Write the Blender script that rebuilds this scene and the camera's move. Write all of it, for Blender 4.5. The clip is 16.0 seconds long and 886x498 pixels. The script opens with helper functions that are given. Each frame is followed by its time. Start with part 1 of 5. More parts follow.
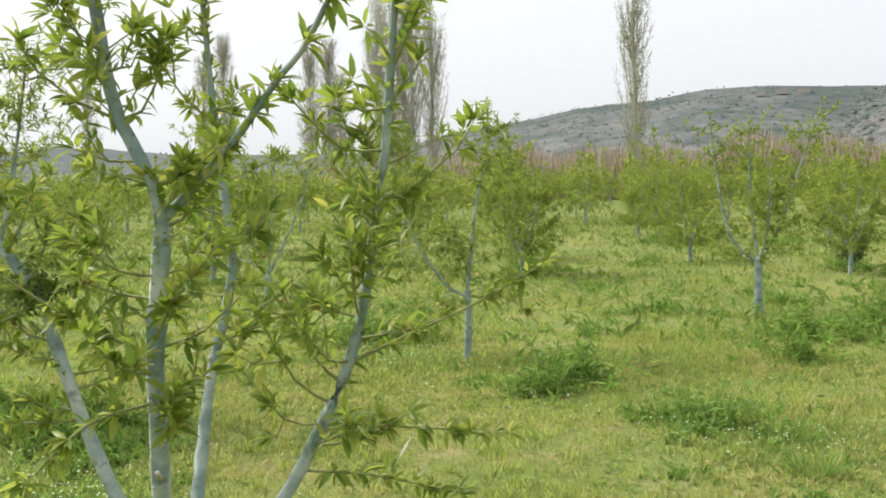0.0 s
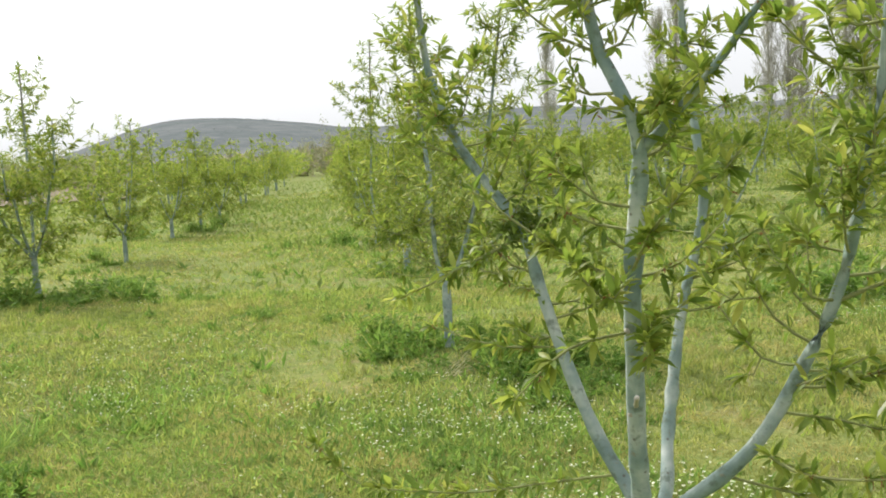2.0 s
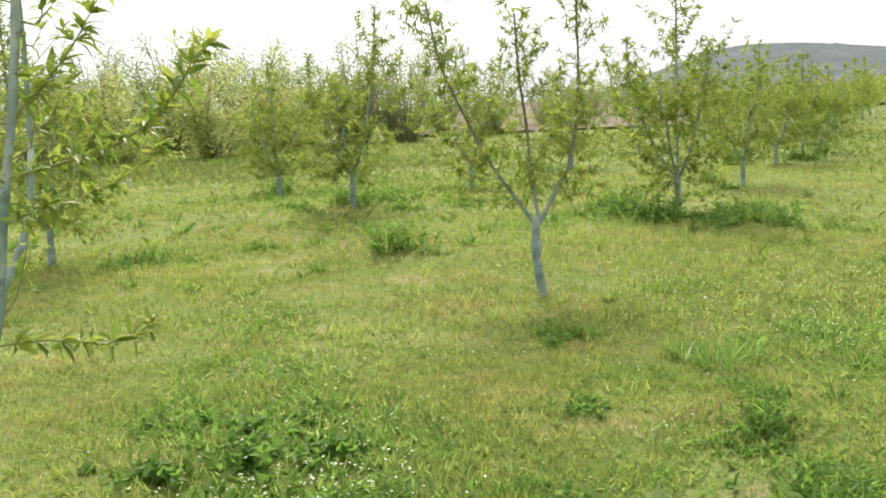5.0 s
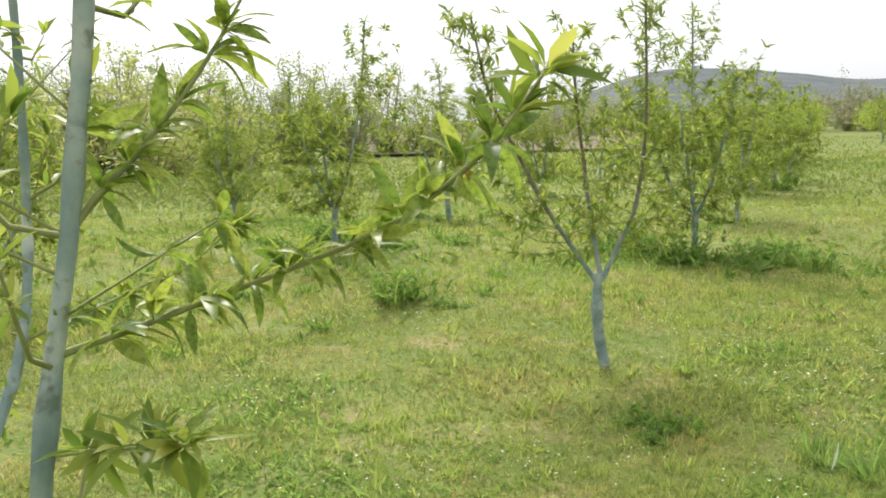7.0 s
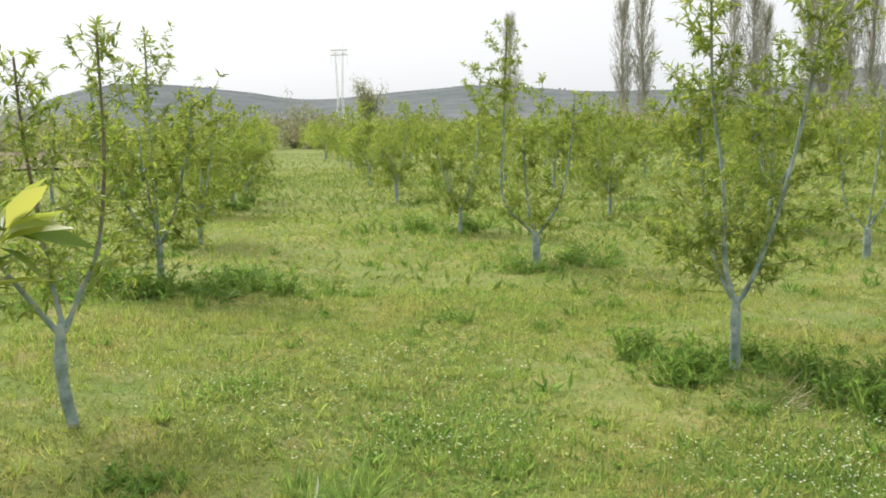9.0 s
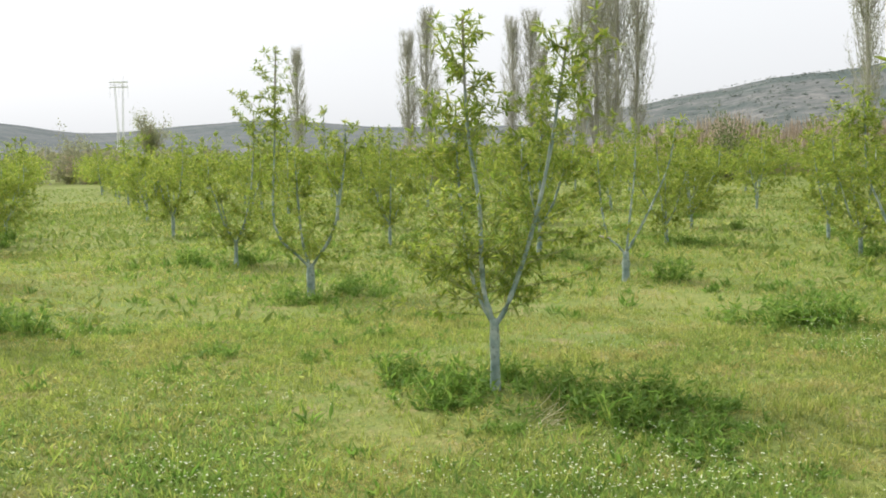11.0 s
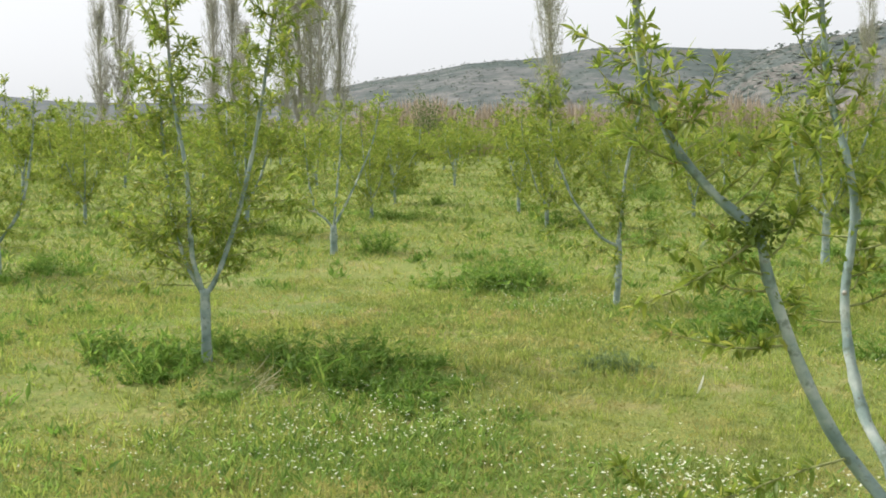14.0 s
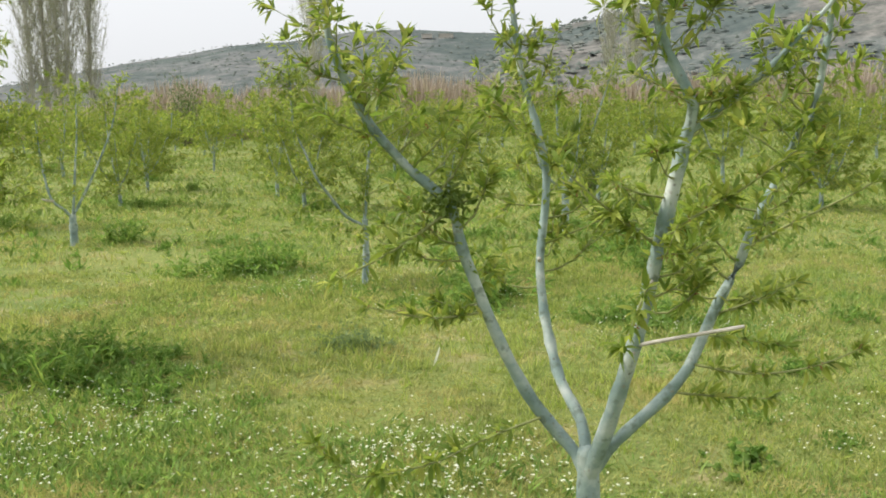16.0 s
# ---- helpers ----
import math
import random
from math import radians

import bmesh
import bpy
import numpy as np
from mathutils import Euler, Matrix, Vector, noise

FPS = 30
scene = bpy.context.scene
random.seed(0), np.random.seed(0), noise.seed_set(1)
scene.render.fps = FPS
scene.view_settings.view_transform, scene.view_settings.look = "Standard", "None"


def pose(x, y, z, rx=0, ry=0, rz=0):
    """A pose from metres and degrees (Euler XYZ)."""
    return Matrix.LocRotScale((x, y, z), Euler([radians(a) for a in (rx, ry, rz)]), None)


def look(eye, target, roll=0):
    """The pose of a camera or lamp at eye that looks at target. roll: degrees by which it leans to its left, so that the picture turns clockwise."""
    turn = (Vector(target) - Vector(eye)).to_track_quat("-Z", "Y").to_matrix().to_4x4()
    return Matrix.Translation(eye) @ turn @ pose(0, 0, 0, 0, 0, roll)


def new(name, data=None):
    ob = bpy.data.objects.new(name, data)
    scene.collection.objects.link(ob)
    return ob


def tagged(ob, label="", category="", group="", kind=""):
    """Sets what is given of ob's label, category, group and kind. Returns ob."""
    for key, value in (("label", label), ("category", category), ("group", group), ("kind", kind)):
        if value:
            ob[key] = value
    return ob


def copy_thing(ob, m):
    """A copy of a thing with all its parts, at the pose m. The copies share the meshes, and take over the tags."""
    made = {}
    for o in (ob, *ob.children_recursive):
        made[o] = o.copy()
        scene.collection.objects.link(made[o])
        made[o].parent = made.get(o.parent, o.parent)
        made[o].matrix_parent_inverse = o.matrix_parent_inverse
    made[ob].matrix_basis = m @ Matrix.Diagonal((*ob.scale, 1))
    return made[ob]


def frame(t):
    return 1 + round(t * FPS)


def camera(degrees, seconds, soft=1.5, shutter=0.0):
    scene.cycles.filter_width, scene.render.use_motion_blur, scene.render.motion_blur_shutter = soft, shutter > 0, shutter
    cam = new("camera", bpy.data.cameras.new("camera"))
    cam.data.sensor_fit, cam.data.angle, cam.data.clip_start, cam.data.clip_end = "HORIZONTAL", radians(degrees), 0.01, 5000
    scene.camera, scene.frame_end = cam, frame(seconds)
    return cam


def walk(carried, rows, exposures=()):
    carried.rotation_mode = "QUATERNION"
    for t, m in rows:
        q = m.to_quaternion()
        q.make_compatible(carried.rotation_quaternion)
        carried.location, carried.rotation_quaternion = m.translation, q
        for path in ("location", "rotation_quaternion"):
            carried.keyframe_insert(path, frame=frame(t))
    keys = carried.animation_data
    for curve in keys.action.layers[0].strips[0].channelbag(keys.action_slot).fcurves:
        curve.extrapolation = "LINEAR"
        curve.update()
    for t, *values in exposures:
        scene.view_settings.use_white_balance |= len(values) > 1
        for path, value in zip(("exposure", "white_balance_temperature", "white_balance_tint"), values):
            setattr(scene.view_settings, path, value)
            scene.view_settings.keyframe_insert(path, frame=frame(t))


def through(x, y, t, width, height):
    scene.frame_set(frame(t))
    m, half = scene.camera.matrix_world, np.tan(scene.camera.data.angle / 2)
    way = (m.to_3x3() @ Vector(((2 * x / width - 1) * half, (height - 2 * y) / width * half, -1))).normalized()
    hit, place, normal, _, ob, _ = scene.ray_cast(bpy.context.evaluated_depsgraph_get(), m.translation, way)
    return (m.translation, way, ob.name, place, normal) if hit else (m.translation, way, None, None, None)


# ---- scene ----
cam = camera(48.8, 16.0, soft=1.8)
PATH = [
    (0, (0.599, 0.561, 1.45), (0.153, 2.506, 1.32), -1.4),
    (0.5, (0.592, 0.538, 1.446), (-0.069, 2.421, 1.314), -2.3),
    (1, (0.57, 0.539, 1.44), (-0.296, 2.336, 1.294), -2.7),
    (1.5, (0.561, 0.545, 1.427), (-0.507, 2.228, 1.259), -3.1),
    (2, (0.543, 0.549, 1.406), (-0.713, 2.094, 1.215), -3.2),
    (2.5, (0.51, 0.443, 1.381), (-0.898, 1.847, 1.169), -3.1),
    (3, (0.354, 0.3, 1.372), (-1.168, 1.575, 1.133), -2.8),
    (3.5, (0.149, 0.164, 1.347), (-1.5, 1.262, 1.079), -3.0),
    (4, (0.027, 0.113, 1.368), (-1.758, 0.968, 1.079), -3.2),
    (4.5, (-0.078, 0.002, 1.399), (-1.928, 0.703, 1.105), -2.9),
    (5, (-0.199, -0.092, 1.393), (-2.07, 0.555, 1.111), -2.5),
    (5.2, (-0.336, -0.166, 1.401), (-2.211, 0.468, 1.115), -2.0),
    (7.3, (-1.667, -0.314, 1.513), (-3.453, 0.557, 1.286), -1.4),
    (7.5, (-1.711, -0.31, 1.518), (-3.404, 0.729, 1.29), -1.1),
    (8, (-1.757, -0.272, 1.528), (-3.217, 1.074, 1.296), -0.9),
    (8.5, (-1.779, -0.238, 1.555), (-3.058, 1.281, 1.318), -0.9),
    (9, (-1.728, -0.226, 1.617), (-2.885, 1.388, 1.374), -1.1),
    (9.5, (-1.636, -0.194, 1.667), (-2.687, 1.49, 1.428), -1.4),
    (9.7, (-1.614, -0.169, 1.671), (-2.625, 1.541, 1.438), -1.5),
    (11.8, (-1.601, 0.016, 1.472), (-2.269, 1.894, 1.299), -0.5),
    (12, (-1.632, 0.005, 1.469), (-2.266, 1.893, 1.286), -0.4),
    (12.5, (-1.63, -0.076, 1.476), (-2.177, 1.837, 1.273), -0.0),
    (13, (-1.639, -0.097, 1.475), (-2.087, 1.841, 1.265), 0.2),
    (13.5, (-1.627, -0.115, 1.476), (-1.965, 1.844, 1.259), 0.1),
    (14, (-1.616, -0.099, 1.471), (-1.831, 1.877, 1.244), -0.3),
    (14.5, (-1.593, -0.091, 1.469), (-1.674, 1.894, 1.23), -0.5),
    (15, (-1.533, -0.047, 1.459), (-1.486, 1.936, 1.207), -0.9),
    (15.5, (-1.467, -0.042, 1.454), (-1.298, 1.934, 1.191), -1.0),
    (16, (-1.392, -0.049, 1.443), (-1.146, 1.918, 1.177), -1.0),
]
walk(cam, [(t, look(eye, target, roll)) for t, eye, target, roll in PATH], [(0, 0.0), (2.5, 0.05), (4.5, 0.14), (7.5, 0.05), (9.5, 0.0), (16, -0.03)])

# ---- light ----
SUN_BEARING, SUN_HEIGHT = 78.0, 48.0          # degrees left of +y, degrees above the horizon
world = bpy.data.worlds.new("hazy_sky")
scene.world = world
world.use_nodes = True
wn, wl = world.node_tree.nodes, world.node_tree.links
wn.clear()
sky = wn.new("ShaderNodeTexSky")
sky.sky_type = "NISHITA"
sky.sun_disc = False
sky.sun_elevation, sky.sun_rotation = radians(SUN_HEIGHT), -radians(SUN_BEARING)
sky.air_density, sky.dust_density, sky.ozone_density = 1.0, 6.0, 1.0
milk = wn.new("ShaderNodeHueSaturation")       # thin high cloud takes the blue out
milk.inputs["Saturation"].default_value = 0.18
veil = wn.new("ShaderNodeMix")
veil.data_type = "RGBA"
veil.inputs["Factor"].default_value = 0.6
veil.inputs["B"].default_value = (8.6, 8.8, 9.1, 1)
bg = wn.new("ShaderNodeBackground")
bg.inputs["Strength"].default_value = 0.15
wout = wn.new("ShaderNodeOutputWorld")
wl.new(sky.outputs[0], milk.inputs["Color"])
wl.new(milk.outputs[0], veil.inputs["A"])
wl.new(veil.outputs["Result"], bg.inputs["Color"])
wl.new(bg.outputs[0], wout.inputs["Surface"])

sun = new("sun", bpy.data.lights.new("sun", "SUN"))
sun.data.energy, sun.data.angle, sun.data.color = 4.2, radians(18.0), (1.0, 0.955, 0.89)
sb, sh = radians(SUN_BEARING), radians(SUN_HEIGHT)
sun.matrix_world = look((-50 * math.sin(sb) * math.cos(sh), 50 * math.cos(sb) * math.cos(sh), 50 * math.sin(sh)), (0, 0, 0))


# ---- materials ----
def node_material(name):
    m = bpy.data.materials.new(name)
    m.use_nodes = True
    n, l = m.node_tree.nodes, m.node_tree.links
    return m, n, l, n["Principled BSDF"]


def ramp(n, l, source, stops):
    r = n.new("ShaderNodeValToRGB")
    while len(r.color_ramp.elements) < len(stops):
        r.color_ramp.elements.new(0.5)
    for e, (p, c) in zip(r.color_ramp.elements, stops):
        e.position, e.color = p, (*c, 1)
    l.new(source, r.inputs["Fac"])
    return r.outputs["Color"]


def noise_tex(n, l, coord, scale, detail=4.0, rough=0.55):
    t = n.new("ShaderNodeTexNoise")
    t.inputs["Scale"].default_value, t.inputs["Detail"].default_value, t.inputs["Roughness"].default_value = scale, detail, rough
    l.new(coord, t.inputs["Vector"])
    return t.outputs["Fac"]


def mix_rgb(n, l, fac, a, b, blend="MIX"):
    m = n.new("ShaderNodeMix")
    m.data_type, m.blend_type = "RGBA", blend
    for key, v in (("Factor", fac), ("A", a), ("B", b)):
        if isinstance(v, (int, float)):
            m.inputs[key].default_value = v
        elif isinstance(v, tuple):
            m.inputs[key].default_value = (*v, 1)
        else:
            l.new(v, m.inputs[key])
    return m.outputs["Result"]


def bump(n, l, height, bsdf, strength, distance):
    b = n.new("ShaderNodeBump")
    b.inputs["Strength"].default_value, b.inputs["Distance"].default_value = strength, distance
    l.new(height, b.inputs["Height"])
    l.new(b.outputs["Normal"], bsdf.inputs["Normal"])


def leaf_material(name, stops, through=0.45, rough=0.45, per_object=False, patch=None, patch_scale=0.5, dry=None, mottle=None):
    """Foliage: colour varies from leaf to leaf, light passes through."""
    m, n, l, p = node_material(name)
    if per_object:
        rnd = n.new("ShaderNodeObjectInfo").outputs["Random"]
    else:
        rnd = n.new("ShaderNodeNewGeometry").outputs["Random Per Island"]
    col = ramp(n, l, rnd, stops)
    if patch:
        pos = n.new("ShaderNodeNewGeometry").outputs["Position"]
        f = ramp(n, l, noise_tex(n, l, pos, patch_scale, 3.0), [(0.40, (0, 0, 0)), (0.64, (1, 1, 1))])
        col = mix_rgb(n, l, f, col, mix_rgb(n, l, 0.75, col, patch))
        if dry:
            f = ramp(n, l, noise_tex(n, l, pos, patch_scale * 1.9, 4.0), [(0.46, (0, 0, 0)), (0.62, (1, 1, 1))])
            col = mix_rgb(n, l, f, col, mix_rgb(n, l, 0.7, col, dry))
    if mottle:                   # tufts a hand wide differ in tone
        pos = n.new("ShaderNodeNewGeometry").outputs["Position"]
        tone = ramp(n, l, noise_tex(n, l, pos, mottle, 3.0, 0.6), [(0.36, (0.66, 0.72, 0.66)), (0.5, (1, 1, 1)), (0.64, (1.24, 1.2, 1.2))])
        col = mix_rgb(n, l, 1.0, col, tone, "MULTIPLY")
    l.new(col, p.inputs["Base Color"])
    p.inputs["Roughness"].default_value = rough
    p.inputs["Specular IOR Level"].default_value = 0.3
    tr = n.new("ShaderNodeBsdfTranslucent")
    l.new(mix_rgb(n, l, 1.0, col, (1.0, 1.03, 0.78), "MULTIPLY"), tr.inputs["Color"])
    mx = n.new("ShaderNodeMixShader")
    mx.inputs["Fac"].default_value = through
    l.new(p.outputs[0], mx.inputs[1])
    l.new(tr.outputs[0], mx.inputs[2])
    l.new(mx.outputs[0], n["Material Output"].inputs["Surface"])
    return m


PEACH_GREENS = [(0.0, (0.155, 0.238, 0.046)), (0.45, (0.262, 0.338, 0.066)), (0.85, (0.362, 0.41, 0.088)), (1.0, (0.475, 0.465, 0.13))]
MAT_LEAF = leaf_material("peach_leaf", PEACH_GREENS, 0.6, 0.36)
MAT_LEAF_ONE = leaf_material("peach_leaf_single", PEACH_GREENS[:3], 0.5, 0.36, per_object=True, mottle=160.0)
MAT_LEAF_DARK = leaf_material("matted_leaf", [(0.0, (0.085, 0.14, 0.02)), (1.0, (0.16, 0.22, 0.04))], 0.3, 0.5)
MAT_TURF = leaf_material("turf_blade", [(0.0, (0.23, 0.275, 0.075)), (0.5, (0.355, 0.385, 0.115)), (0.85, (0.49, 0.485, 0.175)), (1.0, (0.60, 0.54, 0.29))], 0.45, 0.75,
                         patch=(0.265, 0.36, 0.09), patch_scale=0.9, dry=(0.50, 0.43, 0.19), mottle=9.0)
MAT_TALL = leaf_material("tall_grass", [(0.0, (0.27, 0.36, 0.085)), (0.6, (0.37, 0.44, 0.115)), (1.0, (0.52, 0.53, 0.19))], 0.6, 0.6)
MAT_HERB = leaf_material("low_herb", [(0.0, (0.185, 0.31, 0.078)), (0.6, (0.26, 0.38, 0.10)), (1.0, (0.36, 0.45, 0.145))], 0.55, 0.7, mottle=7.0)
MAT_WEED = leaf_material("weed_leaf", [(0.0, (0.12, 0.225, 0.045)), (0.6, (0.185, 0.31, 0.066)), (1.0, (0.285, 0.40, 0.105))], 0.6, 0.6)
# olive grass darkened to hold the shade lying on the field's edge
MAT_BANK_SHADED = leaf_material("edge_grass_shaded", [(0.0, (0.14, 0.175, 0.06)), (0.6, (0.20, 0.23, 0.085)), (1.0, (0.29, 0.29, 0.13))], 0.4, 0.8)
MAT_RANK = leaf_material("row_grass", [(0.0, (0.165, 0.24, 0.06)), (0.6, (0.225, 0.30, 0.078)), (1.0, (0.30, 0.355, 0.11))], 0.5, 0.8)
MAT_GREYWEED = leaf_material("grey_weed_leaf", [(0.0, (0.13, 0.20, 0.09)), (1.0, (0.25, 0.32, 0.15))], 0.5, 0.7)
MAT_PETAL = leaf_material("white_petal", [(0.0, (0.68, 0.70, 0.52)), (1.0, (0.88, 0.88, 0.76))], 0.3, 0.6)
MAT_BUSH = leaf_material("bush_leaf", [(0.0, (0.36, 0.41, 0.15)), (0.6, (0.47, 0.50, 0.20)), (1.0, (0.60, 0.58, 0.26))], 0.6, 0.5)
MAT_SPRING = leaf_material("poplar_bud_leaf", [(0.0, (0.25, 0.275, 0.16)), (1.0, (0.40, 0.41, 0.265))], 0.45, 0.6)
MAT_STRAW = leaf_material("dry_straw", [(0.0, (0.42, 0.39, 0.22)), (1.0, (0.62, 0.58, 0.40))], 0.3, 0.7)
MAT_REED = leaf_material("dry_reed", [(0.0, (0.33, 0.26, 0.21)), (0.6, (0.46, 0.38, 0.315)), (1.0, (0.58, 0.50, 0.42))], 0.3, 0.7)
MAT_DARKBUSH = leaf_material("dark_bush_leaf", [(0.0, (0.08, 0.13, 0.035)), (1.0, (0.17, 0.23, 0.07))], 0.35, 0.5)
MAT_SCRUB = leaf_material("far_scrub_leaf", [(0.0, (0.22, 0.22, 0.15)), (0.6, (0.30, 0.30, 0.20)), (1.0, (0.40, 0.36, 0.27))], 0.3, 0.7)


def bark_material(name="limewashed_bark", lo=2.1, hi=2.9):
    """Peach bark washed blue-white with lime up to head height, flaking to brown above."""
    m, n, l, p = node_material(name)
    tc = n.new("ShaderNodeTexCoord").outputs["Object"]
    sep = n.new("ShaderNodeSeparateXYZ")
    l.new(tc, sep.inputs[0])
    fine = noise_tex(n, l, tc, 45.0, 5.0, 0.65)
    wide = noise_tex(n, l, tc, 9.0, 4.0)
    bark = ramp(n, l, fine, [(0.3, (0.11, 0.085, 0.055)), (0.7, (0.26, 0.22, 0.15))])
    lime = ramp(n, l, wide, [(0.28, (0.135, 0.208, 0.195)), (0.5, (0.265, 0.342, 0.318)), (0.72, (0.55, 0.588, 0.545))])
    edge = n.new("ShaderNodeMath")
    edge.operation = "MULTIPLY_ADD"
    l.new(wide, edge.inputs[0])
    edge.inputs[1].default_value = 0.9
    l.new(sep.outputs["Z"], edge.inputs[2])
    mr = n.new("ShaderNodeMapRange")
    mr.inputs["From Min"].default_value, mr.inputs["From Max"].default_value = lo, hi
    l.new(edge.outputs[0], mr.inputs["Value"])
    flake = ramp(n, l, fine, [(0.60, (0, 0, 0)), (0.72, (0.7, 0.7, 0.7))])
    col = mix_rgb(n, l, flake, lime, bark)
    vor = n.new("ShaderNodeTexVoronoi")
    vor.inputs["Scale"].default_value = 23.0
    l.new(tc, vor.inputs["Vector"])
    pits = ramp(n, l, vor.outputs["Distance"], [(0.05, (0.8, 0.8, 0.8)), (0.13, (0, 0, 0))])
    col = mix_rgb(n, l, pits, col, (0.12, 0.10, 0.075))
    blotch = ramp(n, l, noise_tex(n, l, tc, 22.0, 4.0, 0.6), [(0.56, (0, 0, 0)), (0.66, (0.7, 0.7, 0.7))])
    col = mix_rgb(n, l, blotch, col, (0.115, 0.15, 0.11))
    col = mix_rgb(n, l, mr.outputs["Result"], col, bark)
    l.new(col, p.inputs["Base Color"])
    p.inputs["Roughness"].default_value = 0.85
    bump(n, l, fine, p, 0.6, 0.006)
    return m


def plain_bark(name, dark, light, scale=20.0):
    m, n, l, p = node_material(name)
    tc = n.new("ShaderNodeTexCoord").outputs["Object"]
    f = noise_tex(n, l, tc, scale, 5.0, 0.65)
    l.new(ramp(n, l, f, [(0.3, dark), (0.7, light)]), p.inputs["Base Color"])
    p.inputs["Roughness"].default_value = 0.9
    bump(n, l, f, p, 0.5, 0.01)
    return m


MAT_BARK = bark_material()
# same bark, with the brown beginning lower on the limbs
MAT_BARK_LOWLIME = bark_material("low_limewashed_bark", 1.05, 1.6)
MAT_WITHERED = leaf_material("withered_blossom", [(0.0, (0.22, 0.09, 0.05)), (1.0, (0.40, 0.20, 0.10))], 0.3, 0.7)
MAT_TWIG = plain_bark("peach_twig", (0.19, 0.20, 0.08), (0.33, 0.36, 0.14), 30.0)
MAT_CUTWOOD = plain_bark("pale_cut_wood", (0.38, 0.345, 0.30), (0.56, 0.52, 0.46), 40.0)
MAT_POPLAR = plain_bark("poplar_bark", (0.35, 0.34, 0.295), (0.54, 0.52, 0.455), 3.0)
MAT_BUSHWOOD = plain_bark("bush_wood", (0.20, 0.17, 0.12), (0.36, 0.31, 0.22), 8.0)
# steel lightened in its base colour to carry the haze before the pylon
MAT_STEEL_HAZED = plain_bark("galvanised_steel_hazed", (0.72, 0.73, 0.74), (0.80, 0.81, 0.82), 2.0)
MAT_LITTER = plain_bark("dead_leaf", (0.26, 0.18, 0.10), (0.52, 0.42, 0.27), 60.0)


def ground_material():
    m, n, l, p = node_material("orchard_turf")
    pos = n.new("ShaderNodeNewGeometry").outputs["Position"]
    wide = noise_tex(n, l, pos, 0.45, 3.0)
    mid = noise_tex(n, l, pos, 2.2, 5.0, 0.6)
    spots = noise_tex(n, l, pos, 7.0, 4.0, 0.6)
    fine = noise_tex(n, l, pos, 38.0, 6.0, 0.7)
    turf = ramp(n, l, fine, [(0.34, (0.14, 0.16, 0.043)), (0.5, (0.205, 0.232, 0.063)), (0.66, (0.30, 0.31, 0.098))])
    lush = ramp(n, l, fine, [(0.34, (0.085, 0.13, 0.032)), (0.5, (0.135, 0.19, 0.048)), (0.66, (0.20, 0.255, 0.07))])
    soil = ramp(n, l, fine, [(0.3, (0.25, 0.19, 0.095)), (0.7, (0.43, 0.36, 0.19))])
    col = mix_rgb(n, l, ramp(n, l, wide, [(0.40, (0, 0, 0)), (0.66, (0.85, 0.85, 0.85))]), turf, lush)
    col = mix_rgb(n, l, ramp(n, l, spots, [(0.44, (0, 0, 0)), (0.66, (0.7, 0.7, 0.7))]), col, lush)
    col = mix_rgb(n, l, ramp(n, l, mid, [(0.54, (0, 0, 0)), (0.70, (0.75, 0.75, 0.75))]), col, soil)
    l.new(col, p.inputs["Base Color"])
    p.inputs["Roughness"].default_value = 0.95
    p.inputs["Specular IOR Level"].default_value = 0.15
    bump(n, l, fine, p, 0.7, 0.02)
    return m


def hill_material(name="scrub_hill_hazed", rock=((0.10, 0.112, 0.112), (0.20, 0.204, 0.195)), grain=0.075, top=48.0, wood=((0.068, 0.088, 0.086), (0.13, 0.15, 0.138)), bare=0.5):
    """Far limestone hill: dark woods in patches, scrub between, pale outcrops towards the foot; haze is mixed into its
    blue-grey tones.
    """
    m, n, l, p = node_material(name)
    pos = n.new("ShaderNodeNewGeometry").outputs["Position"]
    sep = n.new("ShaderNodeSeparateXYZ")
    l.new(pos, sep.inputs[0])
    wide = noise_tex(n, l, pos, 0.014, 5.0, 0.65)
    ledge = noise_tex(n, l, pos, 0.035, 4.0, 0.6)
    fine = noise_tex(n, l, pos, grain, 6.0, 0.8)
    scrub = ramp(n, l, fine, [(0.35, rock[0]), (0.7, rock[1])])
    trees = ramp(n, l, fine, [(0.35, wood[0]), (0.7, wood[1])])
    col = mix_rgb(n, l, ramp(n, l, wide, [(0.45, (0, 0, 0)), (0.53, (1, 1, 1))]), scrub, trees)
    pale = ramp(n, l, fine, [(0.40, (0.13, 0.14, 0.13)), (0.52, (0.22, 0.21, 0.195)), (0.64, (0.37, 0.35, 0.33))])
    low = n.new("ShaderNodeMapRange")
    low.inputs["From Min"].default_value, low.inputs["From Max"].default_value = top, top * 0.35
    l.new(sep.outputs["Z"], low.inputs["Value"])
    out = mix_rgb(n, l, 1.0, ramp(n, l, ledge, [(0.44, (0, 0, 0)), (0.58, (bare, bare, bare))]), low.outputs["Result"], "MULTIPLY")
    l.new(mix_rgb(n, l, out, col, pale), p.inputs["Base Color"])
    p.inputs["Roughness"].default_value = 1.0
    p.inputs["Specular IOR Level"].default_value = 0.0
    return m


def soil_material():
    m, n, l, p = node_material("ploughed_soil")
    pos = n.new("ShaderNodeNewGeometry").outputs["Position"]
    f = noise_tex(n, l, pos, 1.5, 6.0, 0.7)
    l.new(ramp(n, l, f, [(0.3, (0.15, 0.12, 0.08)), (0.7, (0.26, 0.21, 0.145))]), p.inputs["Base Color"])
    p.inputs["Roughness"].default_value = 1.0
    return m


